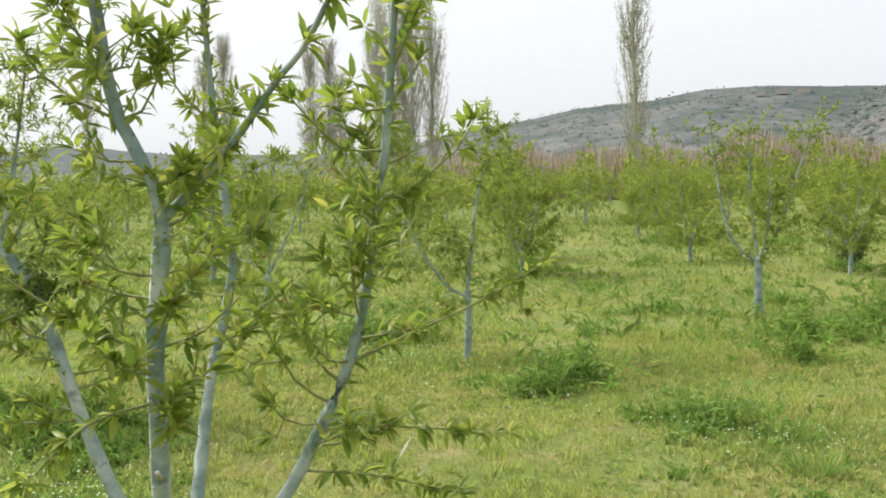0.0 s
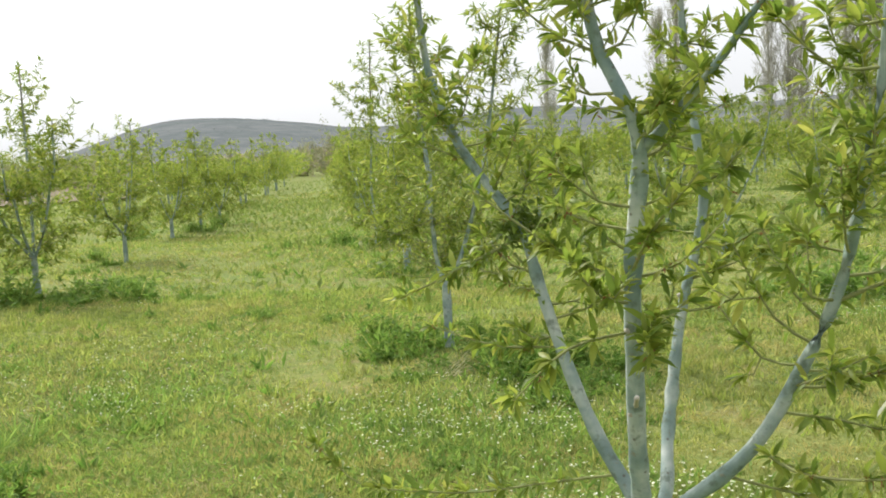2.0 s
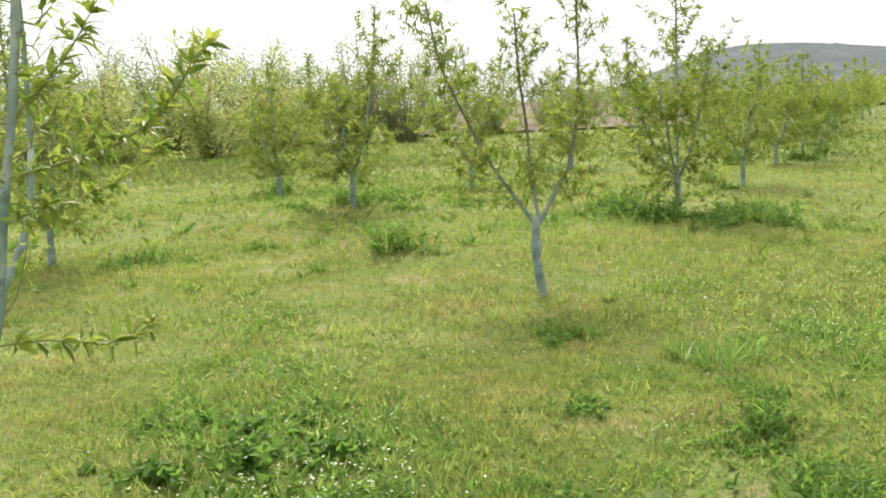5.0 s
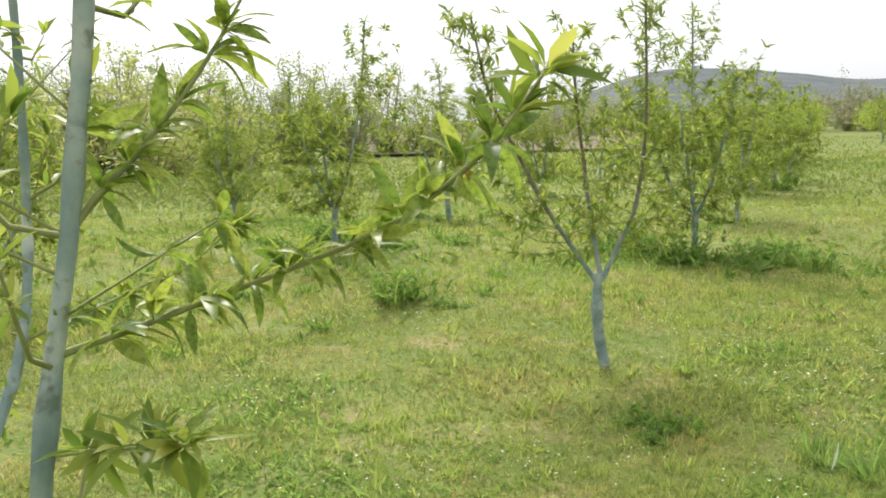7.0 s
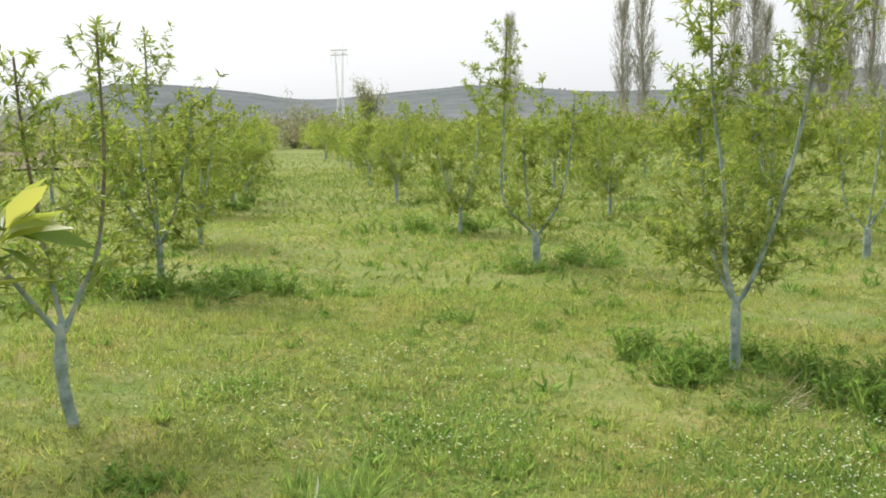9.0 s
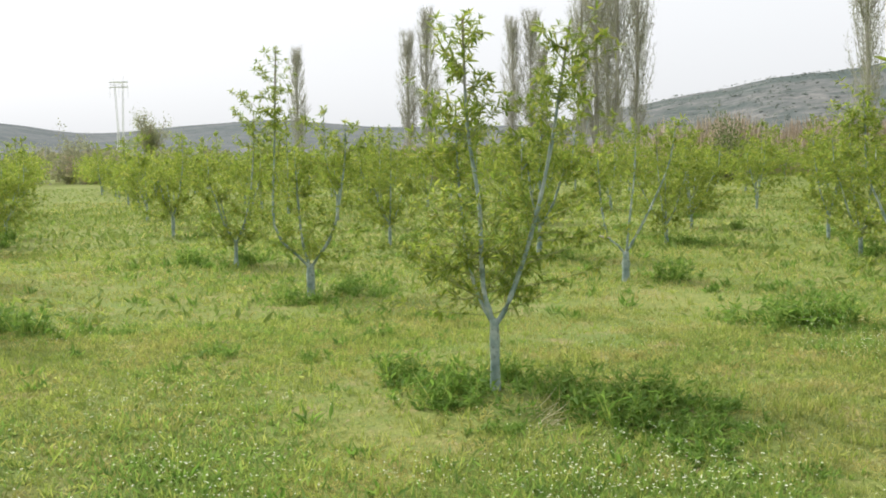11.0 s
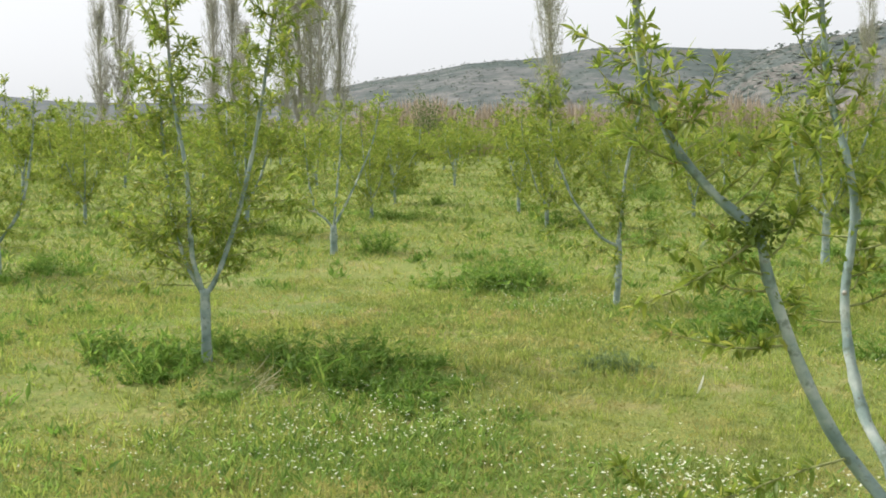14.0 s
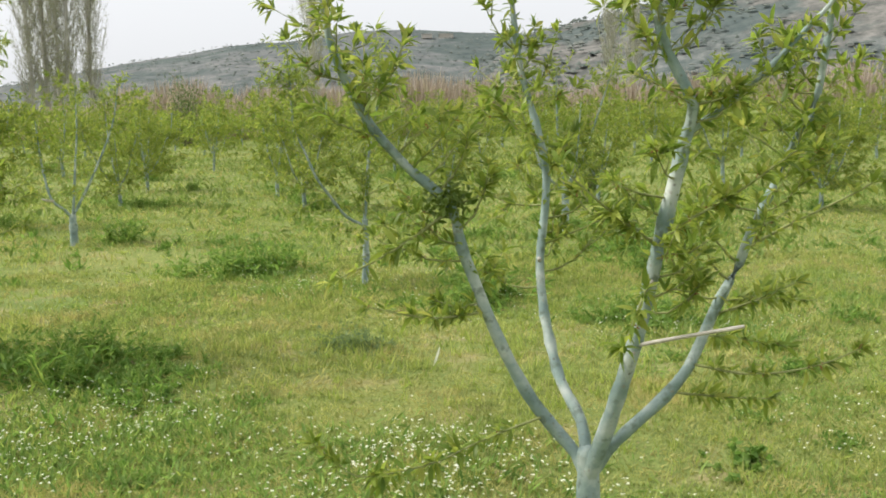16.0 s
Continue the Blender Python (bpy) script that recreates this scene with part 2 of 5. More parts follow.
# shrubs keep to the slope's blue-grey, haze put into their colour too
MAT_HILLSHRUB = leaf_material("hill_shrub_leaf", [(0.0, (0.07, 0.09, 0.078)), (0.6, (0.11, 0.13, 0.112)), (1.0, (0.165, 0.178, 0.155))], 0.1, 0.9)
MAT_GROUND, MAT_HILL, MAT_SOIL = ground_material(), hill_material(), soil_material()
# second hill material, paler and bluer: distance haze put into its colours
MAT_RIDGE_HAZED = hill_material("far_ridge_hazed", ((0.13, 0.145, 0.148), (0.195, 0.205, 0.205)), 0.06, 30.0, ((0.11, 0.127, 0.13), (0.165, 0.18, 0.178)), 0.25)
MAT_SPUR = hill_material("rocky_spur", ((0.085, 0.09, 0.083), (0.225, 0.215, 0.195)), 0.14, bare=0.38)


# ---- mesh tools ----
class Shape:
    """Collects vertices and faces; faces are index tuples."""

    def __init__(self):
        self.v, self.t, self.q, self.count = [], [], [], 0

    def add(self, v, tris=None, quads=None):
        v = np.asarray(v, float).reshape(-1, 3)
        if tris is not None and len(tris):
            self.t.append(np.asarray(tris, int) + self.count)
        if quads is not None and len(quads):
            self.q.append(np.asarray(quads, int) + self.count)
        self.v.append(v)
        self.count += len(v)

    def mesh(self, name, material, smooth=True):
        me = bpy.data.meshes.new(name)
        v = np.concatenate(self.v)
        t = np.concatenate(self.t) if self.t else np.zeros((0, 3), int)
        q = np.concatenate(self.q) if self.q else np.zeros((0, 4), int)
        me.vertices.add(len(v))
        me.vertices.foreach_set("co", v.astype(np.float32).ravel())
        me.loops.add(t.size + q.size)
        me.loops.foreach_set("vertex_index", np.concatenate([t.ravel(), q.ravel()]).astype(np.int32))
        me.polygons.add(len(t) + len(q))
        starts = np.concatenate([np.arange(len(t)) * 3, t.size + np.arange(len(q)) * 4])
        me.polygons.foreach_set("loop_start", starts.astype(np.int32))
        me.polygons.foreach_set("use_smooth", np.full(len(t) + len(q), smooth))
        me.update(calc_edges=True)
        me.validate()
        me.materials.append(material)
        return me


def part(name, mesh, parent, label="", kind=""):
    ob = new(name, mesh)
    ob.parent = parent
    return tagged(ob, label=label, kind=kind)


def unit(a):
    return a / np.maximum(np.linalg.norm(a, axis=-1, keepdims=True), 1e-9)


def spline(points, step):
    """Catmull-Rom through control points, resampled at about that step."""
    p = np.asarray(points, float)
    p = np.vstack([2 * p[0] - p[1], p, 2 * p[-1] - p[-2]])
    out = []
    for i in range(1, len(p) - 2):
        n = max(1, int(round(np.linalg.norm(p[i + 1] - p[i]) / step)))
        s = np.arange(n)[:, None] / n
        out.append(0.5 * (2 * p[i] + (p[i + 1] - p[i - 1]) * s + (2 * p[i - 1] - 5 * p[i] + 4 * p[i + 1] - p[i + 2]) * s**2
                          + (3 * p[i] - p[i - 1] - 3 * p[i + 1] + p[i + 2]) * s**3))
    return np.vstack(out + [p[-2][None]])


def tube(shape, line, r0, r1, sides=7, knots=None):
    """A tapered tube along a line; knots: a random generator that makes it uneven."""
    line = np.asarray(line, float)
    n = len(line)
    d = unit(np.gradient(line, axis=0))
    ref = np.where(np.abs(d[:, 2:3]) > 0.9, np.array([[1.0, 0, 0]]), np.array([[0, 0, 1.0]]))
    a = unit(np.cross(d, ref))
    b = np.cross(d, a)
    r = np.linspace(r0, r1, n)
    if knots is not None:
        r = r * knots.uniform(0.92, 1.1, n) * np.where(knots.random(n) < 0.14, 1.22, 1.0)
    th = np.arange(sides) * 2 * np.pi / sides
    v = line[:, None] + r[:, None, None] * (np.cos(th)[None, :, None] * a[:, None] + np.sin(th)[None, :, None] * b[:, None])
    i, j = np.meshgrid(np.arange(n - 1), np.arange(sides), indexing="ij")
    k = (j + 1) % sides
    quads = np.stack([i * sides + j, i * sides + k, (i + 1) * sides + k, (i + 1) * sides + j], -1).reshape(-1, 4)
    tip = n * sides
    tris = [((n - 1) * sides + t, (n - 1) * sides + (t + 1) % sides, tip) for t in range(sides)]
    shape.add(np.vstack([v.reshape(-1, 3), line[-1:] + d[-1:] * r1 * 0.4]), tris, quads)


def leaves(shape, base, way, up, length, width=0.24, droop=0.25, fold=0.35, fine=True):
    """Lance-shaped leaves, folded along the rib and bent down at the tip."""
    way, n = unit(way), len(base)
    side = unit(np.cross(way, up))
    nor = np.cross(side, way)
    length = np.broadcast_to(length, (n,))[:, None]

    def spot(s, w):
        c = base + way * length * s - nor * length * droop * s**2
        e = side * length * w + nor * length * w * fold
        return c, c + e, c - e + 2 * nor * length * w * fold
    if fine:
        r1, r2 = spot(0.3, width * 0.47), spot(0.66, width * 0.42)
        tip = spot(1.0, 0)[0]
        v = np.stack([base, *r1, *r2, tip], 1)
        o = (np.arange(n) * 8)[:, None]
        t = np.concatenate([o + np.array([f]) for f in ((0, 2, 1), (0, 1, 3), (4, 5, 7), (4, 7, 6))])
        q = np.concatenate([o + np.array([f]) for f in ((1, 2, 5, 4), (3, 1, 4, 6))])
        shape.add(v, t, q)
    else:
        c, a, b = spot(0.45, width * 0.5)
        tip = spot(1.0, 0)[0]
        v = np.stack([base, a, b, tip], 1)
        o = (np.arange(n) * 4)[:, None]
        t = np.concatenate([o + np.array([f]) for f in ((0, 1, 3), (0, 3, 2))])
        shape.add(v, t)


def broad_leaf(shape, width, droop, fold):
    """One leaf a metre long along +y, with a curved rib and a wavy edge; for leaves seen closely."""
    rows = ((0.10, 0.30), (0.28, 0.86), (0.48, 1.0), (0.68, 0.84), (0.86, 0.46))
    v = [(0, 0, 0)]
    for s, w in rows:
        z = 0.10 * s - droop * s * s
        x = width * 0.5 * w
        v += [(0, s, z), (x, s + 0.01, z + x * fold + 0.012 * math.sin(9 * s)), (-x, s + 0.01, z + x * fold - 0.012 * math.sin(9 * s))]
    v.append((0, 1.0, 0.10 - droop))
    q = []
    for k in range(4):
        c = 1 + 3 * k
        q += [(c, c + 1, c + 4, c + 3), (c + 2, c, c + 3, c + 5)]
    shape.add(v, [(0, 2, 1), (0, 1, 3), (13, 14, 16), (13, 16, 15)], q)


def rosettes(rng, points, dirs, per, size, spread=0.9, lift=0.15):
    """Leaf bases, directions and lengths for tufts of leaves at the points."""
    n = len(points)
    p = np.repeat(points, per, 0)
    d = np.repeat(unit(dirs), per, 0)
    w = unit(d * rng.uniform(0.2, 0.9, (n * per, 1)) + spread * unit(rng.normal(size=(n * per, 3))) + np.array([0, 0, lift]))
    return p + w * 0.004, w, size * rng.uniform(0.6, 1.2, n * per)


def vnoise(x, y, size, seed):
    """Smooth value noise, 0 to 1."""
    g = np.random.default_rng(seed).random((64, 64))
    x, y = x / size + 1000.3, y / size + 1000.7
    i, j = np.floor(x).astype(int), np.floor(y).astype(int)
    u, w = x - i, y - j
    u, w = u * u * (3 - 2 * u), w * w * (3 - 2 * w)
    a, b = g[i % 64, j % 64], g[(i + 1) % 64, j % 64]
    c, d = g[i % 64, (j + 1) % 64], g[(i + 1) % 64, (j + 1) % 64]
    return (a * (1 - u) + b * u) * (1 - w) + (c * (1 - u) + d * u) * w


def ground_height(x, y):
    """Uneven orchard floor: a few centimetres of swell, and a low rise towards the hedge."""
    swell = 0.28 * np.exp(-((x + 11.2) ** 2 + (y - 2.6) ** 2) / 16.0)
    return swell + 0.05 * (vnoise(x, y, 1.3, 5) - 0.5) + 0.05 * (vnoise(x, y, 4.0, 6) - 0.5) + 0.02 * (vnoise(x, y, 0.35, 7) - 0.5)


def stand(x, y, rz=0, rx=0, ry=0):
    """A pose on the ground."""
    return pose(x, y, float(ground_height(np.array(x), np.array(y))), rx, ry, rz)


def wedge(rng, r0, r1, n, b0=-40.0, b1=100.0, centre=(-0.9, 0.2)):
    """Random places on the ground between two distances, over the bearings that lie before the orchard path."""
    r = np.sqrt(rng.uniform(r0 * r0, r1 * r1, n))
    b = np.radians(rng.uniform(b0, b1, n))
    return centre[0] - r * np.sin(b), centre[1] + r * np.cos(b)


# ---- ground and distance ----
def build_ground():
    rad = np.concatenate([np.linspace(0.02, 16, 110), np.geomspace(16.5, 2600, 60)])
    ang = np.linspace(0, 2 * np.pi, 281)[:-1]
    r, a = np.meshgrid(rad, ang, indexing="ij")
    x, y = -0.9 - r * np.sin(a), 0.2 + r * np.cos(a)
    z = ground_height(x, y)
    m = len(ang)
    i, j = np.meshgrid(np.arange(len(rad) - 1), np.arange(m), indexing="ij")
    k = (j + 1) % m
    s = Shape()
    s.add(np.stack([x, y, z], -1).reshape(-1, 3), None, np.stack([i * m + j, (i + 1) * m + j, (i + 1) * m + k, i * m + k], -1).reshape(-1, 4))
    s.add([[-0.9, 0.2, 0.0]])
    g = new("ground", s.mesh("ground", MAT_GROUND))
    tagged(g, "mossy yellow-green orchard turf with bare patches", "ground", kind="structure")


def hill(name, label, bearing, spread, height, near, far, seed, shrubs=4000, rough=0.05, mat=None):
    """A long hill: heights by smooth mounds over the bearing, from its foot to its ridge and down behind."""
    b = np.radians(np.linspace(bearing - spread, bearing + spread, 260))
    s = np.linspace(0, 1.25, 46)
    bb, ss = np.meshgrid(b, s, indexing="ij")
    r = near + (far - near) * ss
    x, y = -r * np.sin(bb), r * np.cos(bb)
    prof = height(np.degrees(bb))
    up = np.where(ss < 1, np.sin(np.clip(ss, 0, 1) * np.pi / 2) ** 1.3, np.cos((ss - 1) * np.pi * 1.6))
    z = far * np.tan(np.radians(prof)) * up
    z = z * (1 + rough * (vnoise(x, y, 90.0, seed) - 0.5) * (ss < 0.97)) + (1.8 * vnoise(x, y, 7.0, seed + 1) * (ss > 0.9) + 2.0 * vnoise(x, y, 40.0, seed + 2)) * np.clip(z / 20, 0, 1) - 2
    m = len(s)
    i, j = np.meshgrid(np.arange(len(b) - 1), np.arange(m - 1), indexing="ij")
    q = np.stack([i * m + j, i * m + j + 1, (i + 1) * m + j + 1, (i + 1) * m + j], -1).reshape(-1, 4)
    sh = Shape()
    sh.add(np.stack([x, y, z], -1).reshape(-1, 3), None, q)
    ob = tagged(new(name, sh.mesh(name, mat or MAT_HILL)), label, "hill", kind="structure")
    # shrubs and small trees that dot the slope
    rng = np.random.default_rng(seed + 5)
    k = rng.integers(0, x[:-1, :-1].size, shrubs)
    row, colm = k // (x.shape[1] - 1), k % (x.shape[1] - 1)
    p = np.stack([x[row, colm], y[row, colm], z[row, colm]], -1) + np.stack([rng.normal(size=shrubs) * 5, rng.normal(size=shrubs) * 5, np.zeros(shrubs)], -1)
    grow = vnoise(p[:, 0], p[:, 1], 60.0, seed + 6) + rng.normal(size=shrubs) * 0.10 > 0.43
    p = p[grow]
    n = len(p)
    rad, hi = rng.uniform(0.6, 2.2, n)[:, None] * min(1, 620 / far), rng.uniform(0.5, 1.9, n) * min(1, 620 / far)
    a = np.arange(5) * 2 * np.pi / 5
    ring = p[:, None] + np.stack([np.cos(a)[None] * rad, np.sin(a)[None] * rad, np.broadcast_to(hi[:, None] * 0.45, (n, 5))], -1) * rng.uniform(0.7, 1.3, (n, 5, 1)) * [1, 1, 0.3]
    v = np.concatenate([p[:, None] - [0, 0, 0.5], ring, (p + np.stack([np.zeros(n), np.zeros(n), hi], -1))[:, None]], 1)
    o = (np.arange(n) * 7)[:, None]
    f = np.concatenate([o + np.array([[6, 1 + j, 1 + (j + 1) % 5]]) for j in range(5)])
    dots = Shape()
    dots.add(v, f)
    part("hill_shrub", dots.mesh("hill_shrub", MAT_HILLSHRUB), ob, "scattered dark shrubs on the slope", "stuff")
    return lambda bearing, up_to: (far * up_to, far * math.tan(radians(float(height(np.array(bearing))))) * math.sin(min(1, (far * up_to - near) / (far - near)) * math.pi / 2) ** 1.3)


build_ground()


def skyline(*points):
    """Height of a ridge, in degrees above the horizon, over the bearing."""
    b, h = np.array(sorted(points)).T

    def height(at):
        return sum(np.interp(np.asarray(at) + d, b, h) for d in (-0.8, -0.4, 0.0, 0.4, 0.8)) / 5
    return height


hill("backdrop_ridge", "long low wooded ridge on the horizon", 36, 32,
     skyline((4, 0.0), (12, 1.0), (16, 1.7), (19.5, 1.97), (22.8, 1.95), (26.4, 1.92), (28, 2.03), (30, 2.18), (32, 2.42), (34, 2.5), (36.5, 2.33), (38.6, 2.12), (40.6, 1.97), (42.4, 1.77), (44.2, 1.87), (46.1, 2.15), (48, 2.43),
             (50.5, 2.7), (52.7, 2.78), (54.6, 2.66), (56.3, 2.28), (58.2, 1.67), (60.5, 0.9), (64, 0.0)), 560, 1300, 21, 5000, mat=MAT_RIDGE_HAZED)
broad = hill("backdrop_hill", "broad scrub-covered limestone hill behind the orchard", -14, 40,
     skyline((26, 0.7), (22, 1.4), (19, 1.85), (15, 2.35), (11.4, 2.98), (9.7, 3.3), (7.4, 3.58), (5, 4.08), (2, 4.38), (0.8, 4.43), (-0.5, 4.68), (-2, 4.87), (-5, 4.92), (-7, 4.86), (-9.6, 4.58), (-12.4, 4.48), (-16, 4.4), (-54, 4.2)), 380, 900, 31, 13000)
hill("backdrop_spur", "nearer rocky spur of the scrub-covered hill", -34, 26,
     skyline((-8, 0.0), (-9, 2.2), (-10.6, 3.8), (-12.4, 4.68), (-13, 4.9), (-15.1, 5.15), (-16.5, 5.5), (-18.2, 5.95), (-20, 6.35), (-21, 6.7), (-25, 7.7), (-30, 8.6), (-60, 9.5)), 320, 620, 41, 9000, mat=MAT_SPUR)


def build_hill_house(bearing, up_to, wide, deep, tall):
    """A small flat-roofed white house on the hill top."""
    d, z = broad(bearing, up_to)
    root = tagged(new("hill_house"), "tiny whitewashed house on the hill top", "house", "houses on the hill")
    root.matrix_basis = pose(-d * math.sin(radians(bearing)), d * math.cos(radians(bearing)), z - 1.5, 0, 0, bearing)
    for name, x0, x1, y0, y1, z0, z1, mat in (("wall", -wide, wide, -deep, deep, 0, tall, MAT_CUTWOOD), ("roof", -wide - 0.2, wide + 0.2, -deep - 0.2, deep + 0.2, tall, tall + 0.3, MAT_CUTWOOD)):
        s = Shape()
        s.add([(x0, y0, z0), (x1, y0, z0), (x1, y1, z0), (x0, y1, z0), (x0, y0, z1), (x1, y0, z1), (x1, y1, z1), (x0, y1, z1)], None,
              [(0, 3, 2, 1), (4, 5, 6, 7), (0, 1, 5, 4), (1, 2, 6, 5), (2, 3, 7, 6), (3, 0, 4, 7)])
        part(name, s.mesh("house_" + name, mat, False), root)


build_hill_house(-7.4, 0.77, 5, 4, 2.9)
build_hill_house(-6.3, 0.76, 3.5, 4, 2.7)
build_hill_house(-5.2, 0.75, 2.5, 3, 2.7)


def build_poplar(seed, height, bare):
    """A narrow columnar poplar: one stem, steep twiggy boughs, thin first leaf."""
    rng = np.random.default_rng(seed)
    root = new("poplar")
    s = Shape()
    tube(s, spline([(0, 0, -0.3), (0.1, 0.05, height * 0.3), (-0.1, 0.1, height * 0.65), (0, 0, height * 0.97)], height / 24), height * 0.014, 0.03, 7, rng)
    part("trunk", s.mesh("poplar_trunk", MAT_POPLAR), root)
    s, f = Shape(), Shape()
    wide = height * 0.06
    for k in range(120):
        z0 = height * rng.uniform(0.08, 0.93)
        a = rng.uniform(0, 2 * np.pi)
        reach = wide * (0.35 + 0.9 * math.sin(math.pi * min(1, max(0.1, z0 / height)) ** 0.8)) * rng.uniform(0.5, 1.15)
        top = min(height * 1.02, z0 + height * rng.uniform(0.10, 0.24))
        d = np.array([math.cos(a), math.sin(a), 0])
        line = spline([(0, 0, z0), tuple(d * reach * 0.6 + [0, 0, z0 + (top - z0) * 0.35]), tuple(d * reach + [0, 0, top])], (top - z0) / 5)
        tube(s, line, 0.04, 0.010, 3)
        n = 20 if bare else 60
        pick = line[rng.integers(1, len(line), n)] + rng.normal(size=(n, 3)) * [0.18, 0.18, 0.4]
        # fine upright twigs, and among them the first small leaves
        t = 16
        pt = line[rng.integers(1, len(line), t)]
        leaves(s, pt, rng.normal(size=(t, 3)) * [0.3, 0.3, 0.1] + d * 0.25 + [0, 0, 1], rng.normal(size=(t, 3)), rng.uniform(0.5, 1.4, t), 0.035, 0.0, 0.3, False)
        leaves(f, pick, rng.normal(size=(n, 3)) + [0, 0, 0.8], rng.normal(size=(n, 3)), rng.uniform(0.07, 0.17, n), 0.6, 0.1, 0.2, False)
    part("branchwork", s.mesh("poplar_boughs", MAT_POPLAR), root, kind="stuff")
    part("crown", f.mesh("poplar_crown", MAT_SPRING), root, kind="stuff")
    return root


def at_bearing(bearing, dist):
    return -dist * math.sin(radians(bearing)), dist * math.cos(radians(bearing))


tall = tagged(build_poplar(51, 22.0, False), "tall columnar poplar with thin grey-green spring leaf", "tree", "poplars behind the orchard")
slim = tagged(build_poplar(52, 15.0, True), "slim columnar poplar still almost bare of leaf", "tree", "poplars behind the orchard")
placed = {}
# bearings as seen from the orchard path
for src, bearing, dist, high in ((tall, -0.04, 76, 18.0), (tall, 15.2, 104, 21.0), (tall, 14.45, 106, 23.5), (tall, 13.25, 104, 24.0), (tall, 12.1, 106, 22.5), (tall, 13.8, 110, 22.0),
                                 (slim, 25.25, 118, 15.9), (slim, 24.12, 118, 18.4), (slim, 19.2, 108, 15.8), (slim, 18.12, 108, 16.5), (slim, 17.5, 110, 13.2), (slim, 31.64, 135, 16.0),
                                 (tall, -17.06, 100, 14.5), (tall, -18.36, 102, 14.2)):
    size = high / (22.0 if src is tall else 15.0)
    x, y = at_bearing(bearing, dist)
    x, y = x - 1.65, y + 0.06
    m = pose(x, y, 0, 0, 0, bearing * 47) @ Matrix.Diagonal((size, size, size, 1))
    if src not in placed:
        src.matrix_basis = m
        placed[src] = True
    else:
        twin = copy_thing(src, pose(x, y, 0, 0, 0, bearing * 47))
        twin.scale = (size, size, size)


def build_reeds():
    """A belt of dry reeds and bare scrub behind the last tree rows."""
    rng = np.random.default_rng(61)
    s = Shape()
    n = 24000
    b = rng.uniform(-45, 27, n)
    d = rng.uniform(76, 90, n)
    h = (3.3 + 2.3 * vnoise(b, d * 0, 2.2, 62) + 0.9 * vnoise(b, d * 0, 0.5, 63)) * rng.uniform(0.5, 1.0, n)
    h = h * np.where((b > 12), 0.62, 1.0)
    p = np.stack([-d * np.sin(np.radians(b)), d * np.cos(np.radians(b)), np.zeros(n)], -1)
    leaves(s, p, rng.normal(size=(n, 3)) * 0.14 + [0, 0, 1], rng.normal(size=(n, 3)), h, 0.035, 0.06, 0.1, False)
    tagged(new("dry_reeds", s.mesh("dry_reeds", MAT_REED)), "belt of tall dry pinkish-brown reeds behind the orchard", "reeds", kind="stuff")


build_reeds()


def build_scrub():
    """Low grey-green scrub along the far end of the orchard."""
    rng = np.random.default_rng(65)
    s = Shape()
    n = 26000
    b = rng.uniform(14, 64, n)
    d = rng.uniform(92, 125, n)
    top = 1.2 + 2.0 * vnoise(b, d * 0, 1.3, 66) + 0.8 * vnoise(b, d * 0, 0.4, 67)
    z = top * np.sqrt(rng.random(n))
    p = np.stack([-d * np.sin(np.radians(b)), d * np.cos(np.radians(b)), z - 0.2], -1)
    leaves(s, p, rng.normal(size=(n, 3)) + [0, 0, 0.6], rng.normal(size=(n, 3)), rng.uniform(0.25, 0.7, n), 0.5, 0.1, 0.2, False)
    tagged(new("far_scrub", s.mesh("far_scrub", MAT_SCRUB)), "band of low grey-green scrub beyond the orchard", "scrub", kind="stuff")


build_scrub()


def build_cypress(bearing, dist, z, tall):
    """A small dark cypress on the far ridge."""
    rng = np.random.default_rng(int(bearing * 100))
    root = tagged(new("cypress"), "small dark cypress standing on the far ridge", "tree", "cypresses on the ridge")
    x, y = at_bearing(bearing, dist)
    root.matrix_basis = pose(x, y, z)
    s = Shape()
    tube(s, [(0, 0, -1), (0, 0, tall * 0.5), (0, 0, tall * 0.95)], 0.25, 0.05, 5)
    part("trunk", s.mesh("cypress_trunk", MAT_BUSHWOOD), root)
    s = Shape()
    n = 260
    u = rng.random(n)
    a = rng.uniform(0, 6.28, n)
    r = tall * 0.16 * np.sin(np.pi * (0.12 + 0.86 * u)) * rng.uniform(0.5, 1.1, n)
    leaves(s, np.stack([r * np.cos(a), r * np.sin(a), tall * u], -1), rng.normal(size=(n, 3)) * 0.5 + [0, 0, 1], rng.normal(size=(n, 3)), rng.uniform(0.6, 1.3, n), 0.5, 0.0, 0.2, False)
    part("crown", s.mesh("cypress_crown", MAT_HILLSHRUB), root, kind="stuff")


for bearing, tall in ((30.2, 4.5), (29.6, 4.0), (29.2, 5.0), (28.8, 6.0), (28.5, 5.2), (51.3, 4.0)):
    build_cypress(bearing, 1270, 1270 * math.tan(radians(2.12 if bearing < 40 else 2.2)) - 2, tall)


